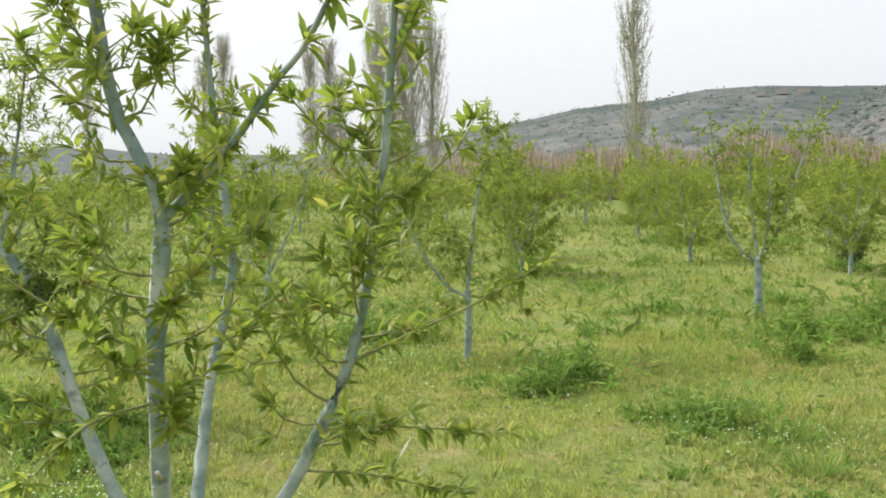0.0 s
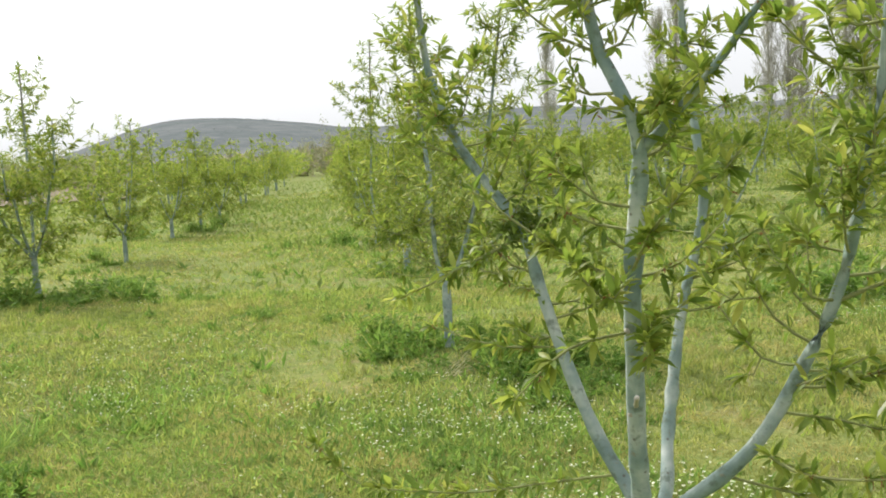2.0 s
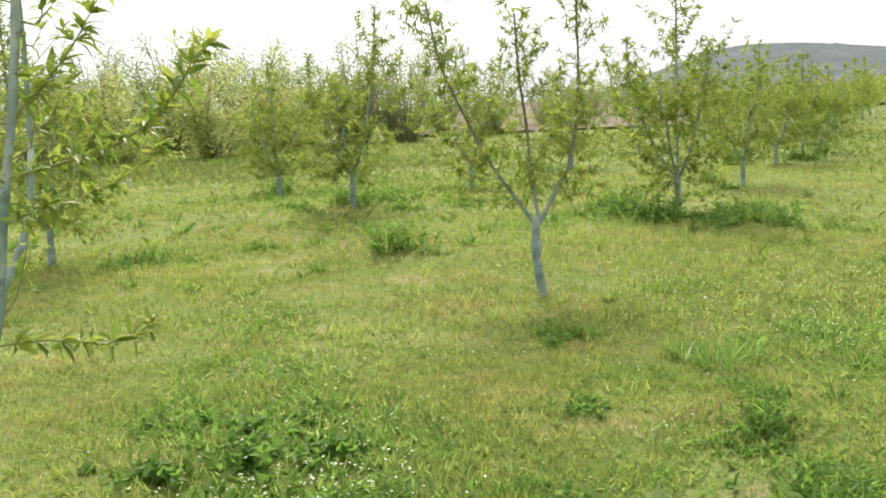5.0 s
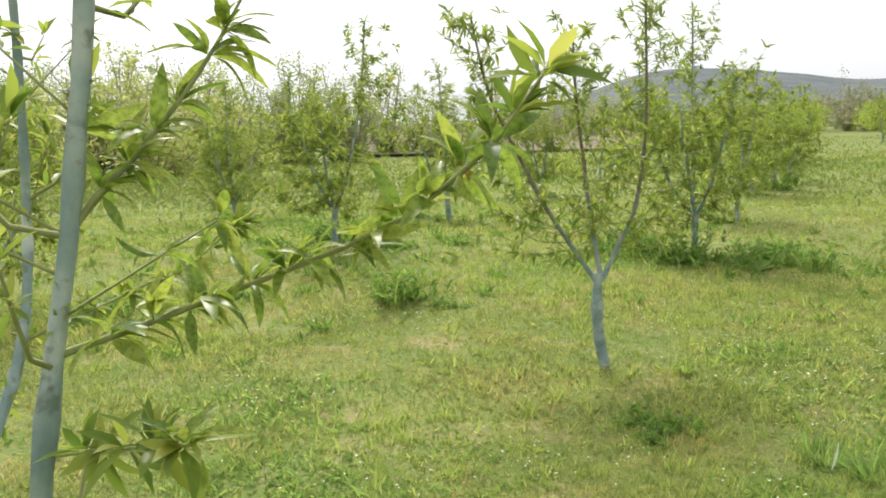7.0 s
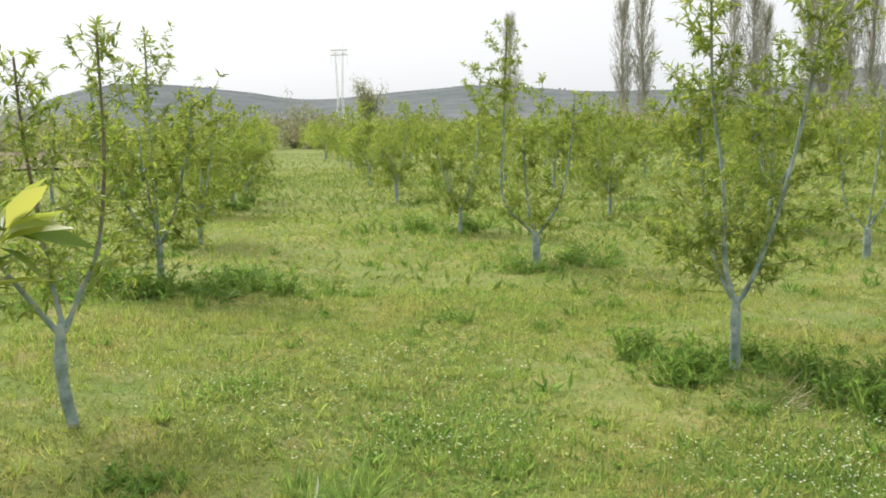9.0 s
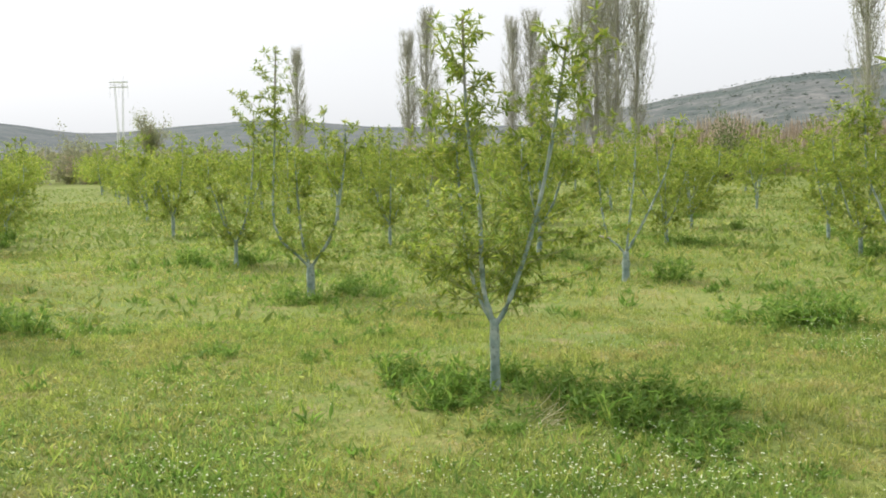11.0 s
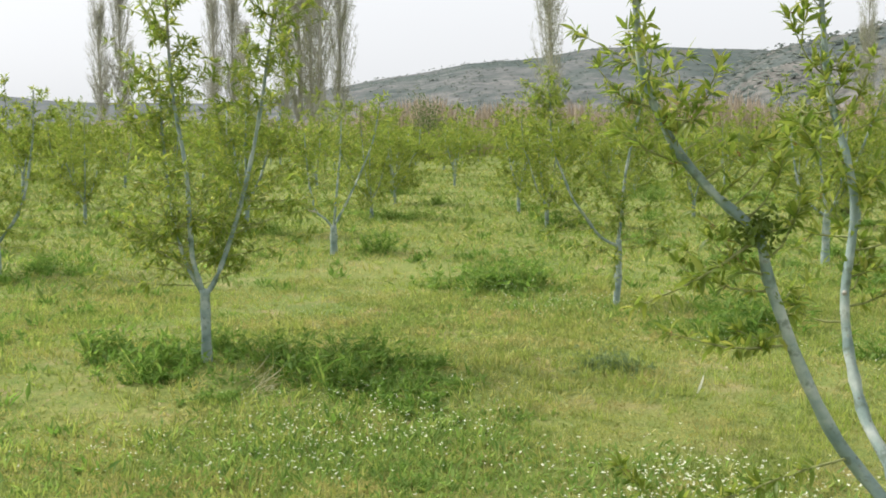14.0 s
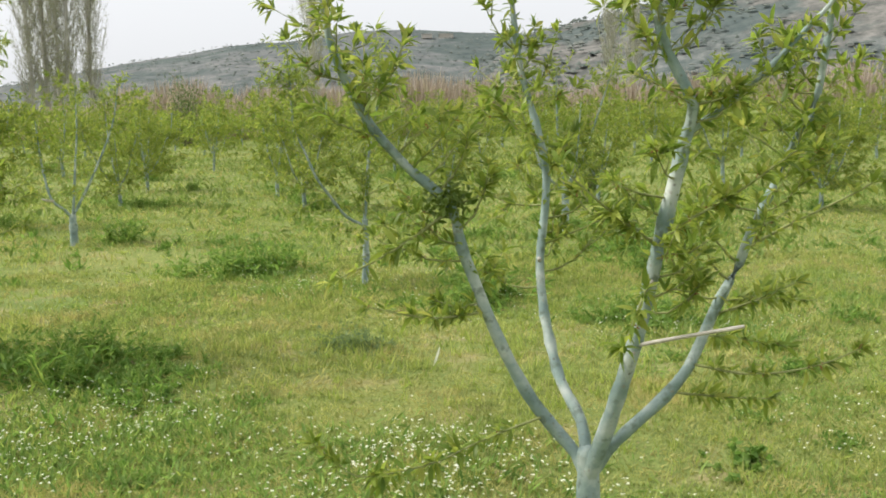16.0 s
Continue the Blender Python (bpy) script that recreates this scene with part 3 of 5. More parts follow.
def build_pylon():
    root = tagged(new("electricity_pylon"), "grey steel lattice pylon with two uprights and a crossarm", "pylon")
    x, y = at_bearing(41.6, 420)
    root.matrix_basis = pose(x, y, 0, 0, 0, 30) @ Matrix.Diagonal((0.58, 0.58, 1.28, 1))
    for k in (-1, 1):
        s = Shape()
        for q in (-1, 1):
            tube(s, [(k * 3.4 + q * 0.9, 0.8, 0), (k * 1.6 + q * 0.5, 0.6, 12), (k * 2.8 + q * 0.35, 0.4, 27)], 0.13, 0.10, 4)
            tube(s, [(k * 3.4 + q * 0.9, -0.8, 0), (k * 1.6 + q * 0.5, -0.6, 12), (k * 2.8 + q * 0.35, -0.4, 27)], 0.13, 0.10, 4)
        for z in np.arange(1, 27, 2.0):
            c = 3.4 - 1.8 * z / 12 if z < 12 else 1.6 + 1.2 * (z - 12) / 15
            tube(s, [(k * c - 0.7, 0.6, z), (k * c + 0.7, -0.6, z + 2)], 0.09, 0.09, 3)
            tube(s, [(k * c + 0.7, 0.6, z), (k * c - 0.7, -0.6, z + 2)], 0.09, 0.09, 3)
        tube(s, [(k * 2.8, 0, 27), (k * 3.6, 0, 29.5)], 0.13, 0.08, 4)
        part("upright", s.mesh("pylon_upright", MAT_STEEL_HAZED), root)
    s = Shape()
    for z in (26.2, 27.8):
        for q in (-0.5, 0.5):
            tube(s, [(-6.2, q, z), (6.2, q, z)], 0.17, 0.17, 4)
    for k in range(12):
        tube(s, [(-6.2 + k, 0.5, 26.2 + 1.6 * (k % 2)), (-5.2 + k, 0.5, 27.8 - 1.6 * (k % 2))], 0.1, 0.1, 3)
    part("crossarm", s.mesh("pylon_crossarm", MAT_STEEL_HAZED), root)
    for k in (-6.0, 0.0, 6.0):
        s = Shape()
        tube(s, [(k, 0, 26.2), (k, 0, 23.0)], 0.12, 0.12, 5)
        part("insulator", s.mesh("pylon_insulator", MAT_STEEL_HAZED), root)


build_pylon()


def build_bush(name, seed, height, spread, stems, n_leaf, leaf, mat, wood=MAT_BUSHWOOD, trunk=0.0, size=0.1):
    """A many-stemmed shrub or round tree with an uneven crown."""
    rng = np.random.default_rng(seed)
    root = new(name)
    s, f = Shape(), Shape()
    if trunk:
        tube(s, [(0, 0, -0.1), (0.05, 0, trunk * 0.5), (0, 0, trunk)], height * 0.035, height * 0.028, 7, rng)
        part("trunk", s.mesh(name + "_trunk", wood), root)
    ends = []
    for k in range(stems):
        a = rng.uniform(0, 2 * np.pi)
        r = spread * math.sqrt(rng.uniform(0.02, 1))
        h = height * rng.uniform(0.65, 1.0) * (1 - 0.35 * (r / spread) ** 2)
        z0 = trunk * rng.uniform(0.6, 1)
        line = spline([(0.1 * r * math.cos(a), 0.1 * r * math.sin(a), z0), (0.55 * r * math.cos(a), 0.55 * r * math.sin(a), z0 + (h - z0) * 0.45),
                       (r * math.cos(a + 0.2), r * math.sin(a + 0.2), h)], height / 7)
        s = Shape()
        tube(s, line, height * 0.009, height * 0.003, 4, rng)
        for q in range(5):
            p = line[rng.integers(0, len(line))]
            e = p + rng.normal(size=3) * [0.2, 0.2, 0.12] * spread + [0, 0, 0.10 * height]
            tube(s, [p, (p + e) / 2 + [0, 0, 0.02 * height], e], height * 0.005, height * 0.002, 3)
            ends += [p, (p + e) / 2, e, (p + 3 * e) / 4]
        part("stem", s.mesh(name + "_stem", wood), root)
    ends = np.array(ends)
    pick = ends[rng.integers(0, len(ends), n_leaf)] + rng.normal(size=(n_leaf, 3)) * size * height
    leaves(f, pick, rng.normal(size=(n_leaf, 3)), rng.normal(size=(n_leaf, 3)), leaf * rng.uniform(0.6, 1.3, n_leaf), 0.42, 0.2, 0.3, False)
    part("crown", f.mesh(name + "_crown", mat), root, kind="stuff")
    return root


# ---- peach trees ----
def build_peach(name, seed, fork, stems, trunk_r=0.04, lean=(0, 0), shoots=13, reach=(0.22, 0.5), per=4, leaf=0.065, fine=True, singles=None,
                extra=(), knot=None, gap=0.05, sides=7, bare_to=0.22, shoot_top=0.9, side_leaf=1.0, wide=0.26, side_gap=0.8, side_per=1, spurs=9, bark=None, zones=None, leader_gap=1.4, side_nodes=None, blossom=45, hang=0.30):
    """A young vase-pruned peach. stems: (control points, radius at the fork). extra: (control points, radius) of single side shoots.
    singles: a box (lo, hi) in tree space; the leaves nearest its middle become objects of their own."""
    rng = np.random.default_rng(seed)
    root = new(name)
    bark = bark or MAT_BARK
    fx, fy, fz = fork
    s = Shape()
    line = spline([(-lean[0], -lean[1], -0.06), (fx - lean[0] * 0.5, fy - lean[1] * 0.5, fz * 0.45), (fx, fy, fz), (fx, fy, fz + 0.02)], 0.06)
    tube(s, line, trunk_r * 1.12, trunk_r * 0.95, max(sides, 6) + 2, rng)
    part("trunk", s.mesh("peach_trunk", bark), root)
    base, way, size = [], [], []
    tw = Shape()

    def leaf_line(line, start, every, n, lf, tip=True):
        """Tufts of leaves at uneven nodes along a line, the largest at its growing tip."""
        seg = np.linalg.norm(np.diff(line, axis=0), axis=1)
        run = np.concatenate([[0], np.cumsum(seg)])
        count = max(1, int(run[-1] * (1 - start) / every))
        at = np.sort(rng.uniform(run[-1] * start, run[-1], count))
        pts = np.stack([np.interp(at, run, line[:, k]) for k in range(3)], 1)
        dirs = np.stack([np.interp(at, run, np.gradient(line[:, k])) for k in range(3)], 1)
        rep = rng.integers(max(1, n - 2), n + 3, count)
        b, w, z = rosettes(rng, np.repeat(pts, rep, 0), np.repeat(dirs, rep, 0), 1, lf)
        base.append(b), way.append(w), size.append(z * np.repeat(rng.uniform(0.6, 1.25, count), rep))
        if tip:
            b, w, z = rosettes(rng, line[-1:], line[-1:] - line[-2:-1], n + 2, lf, 0.85, 0.3)
            base.append(b), way.append(w), size.append(z)

    for pts, r in stems:
        line = spline(pts, 0.05 if fine else 0.2)
        s = Shape()
        tube(s, line, r, max(0.004, r * 0.42), sides, rng)
        limb = part("limb", s.mesh("peach_limb", bark), root)
        total = len(line)
        out = unit(line[-1] * [1, 1, 0] - np.array([fx, fy, 0]) + 1e-6)
        leaf_line(line[int(total * (bare_to + 0.05)):int(total * 0.62) + 2], 0.0, gap * leader_gap, 3, leaf * 0.9, False)
        leaf_line(line[int(total * 0.6):], 0.0, gap * 1.1, per, leaf)
        for k in range(spurs):       # short leafy spurs on the leader
            p = line[int(rng.uniform(0.55, 0.98) * (total - 1))]
            a = rng.uniform(0, 2 * np.pi)
            d = unit(np.array([math.cos(a), math.sin(a), rng.uniform(0.2, 1.3)]))
            sub = np.stack([p, p + d * 0.07, p + d * rng.uniform(0.10, 0.24)])
            if fine:
                tube(tw, sub, 0.0025, 0.0012, 3)
            leaf_line(sub, 0.3, gap * 1.1, per, leaf)
        for k in range(shoots):
            u = bare_to + (shoot_top - bare_to) * (k + rng.uniform(0.1, 0.9)) / shoots
            if zones:            # crown low on the limb and again at its head, bare between
                lo, hi, share = zones[0] if rng.random() < zones[0][2] else zones[1]
                u = rng.uniform(lo, hi)
            p = line[int(u * (total - 1))]
            a = rng.uniform(0, 2 * np.pi)
            d = unit(np.array([math.cos(a), math.sin(a), rng.uniform(-0.2 if u < 0.4 else 0.15, 0.9)]) + out * 0.4)
            ln = rng.uniform(*reach) * (1.15 - 0.65 * u)
            e = p + d * ln
            sub = spline([p, p + d * ln * 0.5 - [0, 0, 0.02], e + [0, 0, rng.uniform(-0.06, 0.16) * ln * 2]], 0.06 if fine else 0.4)
            if fine:
                one = Shape()
                tube(one, sub, 0.004, 0.0018, 4)
                part("shoot", one.mesh("peach_shoot", MAT_TWIG), limb)
            else:
                tube(tw, sub, 0.0045, 0.0018, 3)
            leaf_line(sub, 0.15, gap, per, leaf)
            if fine and rng.random() < 0.7:
                q = sub[len(sub) // 2]
                d2 = unit(d + rng.normal(size=3) * 0.7)
                sub2 = spline([q, q + d2 * ln * 0.25, q + d2 * ln * 0.45 + [0, 0, 0.03]], 0.06)
                tube(tw, sub2, 0.003, 0.0015, 3)
                leaf_line(sub2, 0.2, gap, per, leaf)
    for pts, r in extra:
        line = spline(pts, 0.04)
        one = Shape()
        tube(one, line, r, r * 0.4, 6, rng)
        part("side_branch", one.mesh("peach_side_branch", MAT_BARK if r > 0.008 else MAT_TWIG), root)
        if side_nodes:           # rosettes at even nodes, fanning upwards
            run = np.concatenate([[0], np.cumsum(np.linalg.norm(np.diff(line, axis=0), axis=1))])
            at = np.arange(0.05, run[-1] - 0.02, side_nodes) + rng.uniform(-0.012, 0.012, len(np.arange(0.05, run[-1] - 0.02, side_nodes)))
            at = np.append(at, [run[-1] - 0.012, run[-1]])
            pts = np.stack([np.interp(at, run, line[:, k]) for k in range(3)], 1)
            dirs = np.stack([np.interp(at, run, np.gradient(line[:, k])) for k in range(3)], 1)
            b, w, z = rosettes(rng, pts, dirs, 12, leaf * side_leaf, 1.05, 0.34)
            base.append(b), way.append(w), size.append(z)
        else:
            leaf_line(line, 0.12, gap * side_gap, per + side_per, leaf * side_leaf)
    if tw.count:
        part("twigwork", tw.mesh("peach_twigwork", MAT_TWIG), root, kind="stuff")
    base, way, size = np.concatenate(base), np.concatenate(way), np.concatenate(size)
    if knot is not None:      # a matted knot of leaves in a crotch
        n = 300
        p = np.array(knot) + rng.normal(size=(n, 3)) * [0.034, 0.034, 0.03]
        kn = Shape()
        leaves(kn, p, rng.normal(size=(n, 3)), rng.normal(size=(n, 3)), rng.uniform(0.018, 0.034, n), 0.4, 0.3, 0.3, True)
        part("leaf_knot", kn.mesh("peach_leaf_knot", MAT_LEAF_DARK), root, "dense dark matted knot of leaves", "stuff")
    if fine:                  # brown remains of the blossom at some of the nodes
        p = np.repeat(base[rng.integers(0, len(base), blossom)], 6, 0) + rng.normal(size=(6 * blossom, 3)) * 0.005
        wb = Shape()
        leaves(wb, p, rng.normal(size=(len(p), 3)) - [0, 0, 0.4], rng.normal(size=(len(p), 3)), rng.uniform(0.007, 0.016, len(p)), 0.3, 0.4, 0.3, False)
        part("withered_blossom", wb.mesh("peach_withered_blossom", MAT_WITHERED), root, "reddish-brown withered blossom remains", "stuff")
    up = unit(rng.normal(size=(len(base), 3)) * 0.45 + [0, 0, 1])
    if singles is not None:
        mid = np.array(singles)
        order = np.argsort(np.linalg.norm(base - mid, axis=1))
        own, rest = order[:300], order[300:]
        kinds = []
        for k in range(8):
            one = Shape()
            broad_leaf(one, wide - 0.05 + 0.012 * k, 0.24 + 0.09 * k, 0.40)
            kinds.append(one.mesh("peach_leaf", MAT_LEAF_ONE))
        for i in own:
            y = Vector(way[i]).normalized()
            x = y.cross(Vector(up[i])).normalized()
            z = x.cross(y)
            ob = part("leaf", kinds[rng.integers(8)], root)
            m3 = Matrix((x, y, z)).transposed().to_4x4()
            ob.matrix_basis = Matrix.Translation(base[i]) @ m3 @ Matrix.Scale(float(size[i]), 4)
        base, way, size, up = base[rest], way[rest], size[rest], up[rest]
    f = Shape()
    leaves(f, base, way, up, size, wide if fine else 0.25, hang, 0.3, fine)
    part("foliage", f.mesh("peach_foliage", MAT_LEAF), root, kind="stuff")
    return root


ROW_LABEL = "young peach tree with limewashed trunk and fresh green leaves"
ROWS_GROUP = "peach trees of the orchard"

# the tree beside the path, with four limbs and a knot of leaves
limb_west = ([(-0.005, 0.005, 0.36), (-0.03, 0.04, 0.425), (-0.078, 0.074, 0.486), (-0.155, 0.081, 0.587), (-0.217, 0.082, 0.699), (-0.273, 0.086, 0.82), (-0.321, 0.088, 0.944), (-0.367, 0.092, 1.071), (-0.402, 0.085, 1.2),
              (-0.516, 0.111, 1.306), (-0.629, 0.115, 1.436), (-0.676, 0.115, 1.527), (-0.715, 0.115, 1.609), (-0.751, 0.115, 1.753), (-0.77, 0.10, 2.15)], 0.0215)
limb_south = ([(0, -0.005, 0.36), (0.015, -0.045, 0.45), (0.035, -0.091, 0.556), (0.059, -0.145, 0.695), (0.082, -0.188, 0.825), (0.1, -0.221, 0.948), (0.116, -0.251, 1.066), (0.135, -0.27, 1.177), (0.155, -0.286, 1.283),
               (0.174, -0.301, 1.385), (0.18, -0.34, 1.475), (0.128, -0.339, 1.578), (0.089, -0.337, 1.678), (0.04, -0.34, 2.05)], 0.0265)
limb_north = ([(0, 0.005, 0.36), (0.005, 0.05, 0.43), (0.006, 0.104, 0.507), (-0.034, 0.197, 0.607), (-0.052, 0.272, 0.724), (-0.063, 0.336, 0.849), (-0.06, 0.388, 0.98), (-0.037, 0.424, 1.112), (-0.022, 0.452, 1.249),
               (-0.041, 0.468, 1.388), (-0.074, 0.505, 1.528), (-0.101, 0.532, 1.67), (-0.14, 0.56, 2.1)], 0.0195)
limb_east = ([(0.005, 0, 0.36), (0.05, -0.03, 0.45), (0.13, -0.06, 0.545), (0.216, -0.055, 0.616), (0.297, -0.038, 0.701), (0.355, -0.012, 0.797), (0.407, -0.006, 0.902), (0.461, -0.012, 1.004), (0.499, -0.008, 1.107),
              (0.535, -0.049, 1.216), (0.568, -0.088, 1.317), (0.592, -0.117, 1.415), (0.62, -0.152, 1.506), (0.67, -0.17, 1.95)], 0.0195)
low_sides = [
    ([(-0.11, 0.075, 0.54), (-0.32, 0.0, 0.50), (-0.46, -0.11, 0.485), (-0.60, -0.23, 0.50), (-0.71, -0.31, 0.525), (-0.76, -0.34, 0.575), (-0.82, -0.37, 0.64)], 0.004),
    ([(-0.29, 0.086, 0.87), (-0.47, 0.03, 0.87), (-0.66, -0.02, 0.92)], 0.004),
    ([(0.30, -0.035, 0.71), (0.45, -0.15, 0.70), (0.62, -0.2, 0.73), (0.74, -0.22, 0.78)], 0.0045),
    ([(0.35, -0.012, 0.79), (0.5, 0.1, 0.75), (0.7, 0.15, 0.70)], 0.004),
    ([(0.40, -0.006, 0.89), (0.57, 0.12, 0.87), (0.82, 0.2, 0.84)], 0.004),
    ([(0.23, -0.05, 0.63), (0.45, 0.03, 0.58), (0.62, 0.08, 0.55)], 0.004),
]
high_sides = [
    ([(0.17, -0.30, 1.40), (0.25, -0.325, 1.455), (0.32, -0.344, 1.516), (0.389, -0.356, 1.581), (0.482, -0.375, 1.683), (0.526, -0.375, 1.725), (0.60, -0.38, 1.84)], 0.0115),
    ([(0.48, -0.01, 1.05), (0.63, 0.0, 1.12), (0.80, -0.02, 1.20), (0.94, -0.04, 1.28)], 0.0055),
    ([(-0.40, 0.09, 1.18), (-0.58, -0.02, 1.08), (-0.76, -0.05, 1.0)], 0.005),
    ([(0.12, -0.255, 1.10), (-0.03, -0.34, 1.20), (-0.19, -0.41, 1.33)], 0.005),
    ([(0.12, -0.26, 1.13), (0.25, -0.41, 1.24), (0.39, -0.49, 1.36)], 0.005),
    ([(0.11, -0.235, 1.0), (0.03, -0.39, 0.98), (-0.05, -0.49, 0.88)], 0.004),
    ([(0.64, -0.16, 1.70), (0.72, -0.19, 1.84), (0.76, -0.21, 1.97)], 0.005),
]
near_tree = build_peach("peach_tree", 101, (0, 0, 0.43), [limb_west, limb_south, limb_north, limb_east], 0.034, shoots=21, reach=(0.13, 0.36), per=6, gap=0.030, shoot_top=0.84, leaf=0.05, blossom=130, singles=(0.08, -0.25, 1.3), knot=(-0.405, 0.08, 1.21), bare_to=0.35, wide=0.28, spurs=10, leader_gap=1.0,
                        extra=low_sides + high_sides)
tagged(near_tree, "young peach tree with four limewashed limbs and a leaf knot", "tree", ROWS_GROUP)
near_tree.matrix_basis = stand(-0.61, 2.733)
stub = Shape()
tube(stub, spline([(0.083, -0.19, 0.812), (0.17, -0.35, 0.87), (0.255, -0.505, 0.925)], 0.04), 0.006, 0.005, 7, np.random.default_rng(3))
part("cut_branch", stub.mesh("peach_cut_branch", MAT_CUTWOOD), near_tree, "pale pruned branch stub")
for k, (x, y, z, a) in enumerate(((0.104, -0.248, 1.0, -100), (-0.064, 0.375, 0.98, -105), (0.074, -0.190, 0.79, -110))):
    s = Shape()
    tube(s, [(0, 0, 0), (0.004, 0, 0.002), (0.010, 0, 0.005)], 0.008, 0.007, 8)
    ob = part("pruning_scar", s.mesh("peach_pruning_scar", MAT_CUTWOOD), near_tree, "round pale pruning scar")
    ob.matrix_basis = pose(x, y, z, 0, 0, a)

# the tree that the path passes closely
side_tree = build_peach("peach_tree", 102, (0, 0, 0.46), [
    ([(0, 0, 0.42), (0.16, 0.05, 0.52), (0.33, 0.14, 0.68), (0.39, 0.195, 0.82), (0.39, 0.245, 0.93), (0.39, 0.272, 1.056), (0.39, 0.285, 1.18), (0.39, 0.312, 1.336), (0.39, 0.328, 1.42), (0.39, 0.344, 1.54), (0.39, 0.358, 1.65), (0.38, 0.39, 2.1)], 0.0165),
    ([(0, 0, 0.43), (-0.25, 0.06, 0.60), (-0.52, 0.16, 0.85), (-0.70, 0.27, 1.12), (-0.78, 0.30, 1.5), (-0.8, 0.30, 2.05)], 0.016),
    ([(0, 0, 0.43), (-0.1, -0.15, 0.65), (-0.2, -0.35, 1.1), (-0.25, -0.45, 2.0)], 0.016),
    ([(0, 0, 0.43), (0.1, -0.2, 0.62), (0.2, -0.42, 1.05), (0.24, -0.55, 1.9)], 0.015),
], 0.038, shoots=7, reach=(0.12, 0.26), per=5, gap=0.055, leaf=0.044, side_leaf=1.15, wide=0.28, blossom=14, side_nodes=0.043, singles=(0.46, 0.55, 1.42), bare_to=0.3, extra=[
    ([(0.39, 0.31, 1.30), (0.37, 0.40, 1.32), (0.35, 0.50, 1.345), (0.39, 0.56, 1.37), (0.52, 0.64, 1.43), (0.62, 0.695, 1.505), (0.64, 0.71, 1.535), (0.63, 0.745, 1.57)], 0.0043),
    ([(0.39, 0.331, 1.424), (0.39, 0.355, 1.458), (0.39, 0.391, 1.492), (0.39, 0.444, 1.553), (0.39, 0.489, 1.616), (0.39, 0.55, 1.72)], 0.0036),
    ([(0.39, 0.296, 1.197), (0.48, 0.35, 1.222), (0.58, 0.405, 1.246)], 0.003),
    ([(0.39, 0.24, 0.918), (0.39, 0.354, 0.92), (0.39, 0.449, 0.903), (0.39, 0.535, 0.90), (0.39, 0.59, 0.934)], 0.0036),
    ([(-0.70, 0.25, 1.10), (-0.70, 0.43, 1.168), (-0.71, 0.53, 1.206), (-0.64, 0.58, 1.23), (-0.6, 0.70, 1.33)], 0.0036),
])
tagged(side_tree, "young peach tree with long leafy side shoots hanging over the path", "tree", ROWS_GROUP)
side_tree.matrix_basis = stand(-3.0, -0.6)


def facing(bearing, pts):
    """Stem points given across and up as seen along a bearing, with a depth, into tree space."""
    b = radians(bearing)
    return [(a * math.cos(b) - d * math.sin(b), a * math.sin(b) + d * math.cos(b), z) for a, d, z in pts]


def stems_seen(bearing, *stems):
    return [(facing(bearing, pts), r) for pts, r in stems]


# trees whose branching can be told
leaning = build_peach("peach_tree", 111, (-0.02, -0.05, 0.54), stems_seen(66,
    ([(-0.05, 0, 0.5), (-0.2, -0.05, 0.72), (-0.36, -0.1, 0.97), (-0.50, -0.1, 1.25), (-0.66, -0.05, 1.6), (-0.76, 0.0, 2.05)], 0.015),
    ([(-0.03, 0, 0.52), (-0.08, 0.1, 0.9), (-0.10, 0.2, 1.2), (-0.14, 0.2, 1.55), (-0.16, 0.2, 1.98)], 0.015),
    ([(-0.03, 0, 0.52), (0.1, 0.1, 0.75), (0.2, 0.15, 0.95), (0.27, 0.2, 1.43), (0.27, 0.2, 2.12)], 0.015)), 0.030, lean=(0, 0), shoots=19, reach=(0.2, 0.52), per=5, gap=0.04, leaf=0.062, wide=0.25, hang=0.5, bare_to=0.12, spurs=26, leader_gap=1.0, zones=((0.08, 0.5, 0.8), (0.6, 0.95, 0.2)), bark=MAT_BARK_LOWLIME)
leaning.matrix_basis = stand(-6.36, 2.79)
tagged(leaning, "young peach tree with a leaning limewashed trunk and spreading limbs", "tree", ROWS_GROUP)

twin_stem = build_peach("peach_tree", 112, (0, 0, 0.45), stems_seen(20,
    ([(0, 0, 0.42), (-0.07, 0, 0.7), (-0.09, 0.03, 1.23), (-0.16, 0.05, 1.75), (-0.18, 0.05, 2.42)], 0.018),
    ([(0, 0, 0.42), (0.1, 0, 0.6), (0.25, 0, 1.04), (0.38, 0, 1.6), (0.5, 0, 2.35)], 0.018),
    ([(0, 0, 0.42), (-0.12, 0.15, 0.65), (-0.2, 0.3, 1.0), (-0.24, 0.35, 1.5), (-0.25, 0.4, 1.9)], 0.014)), 0.032, shoots=33, reach=(0.35, 0.75), per=5, gap=0.037, leaf=0.06, wide=0.24, hang=0.5, bare_to=0.08, spurs=36, zones=((0.05, 0.42, 0.58), (0.60, 0.96, 0.42)), leader_gap=2.2)
twin_stem.matrix_basis = stand(-3.82, 5.93)
tagged(twin_stem, "young peach tree forked into two tall limbs above weeds", "tree", ROWS_GROUP)

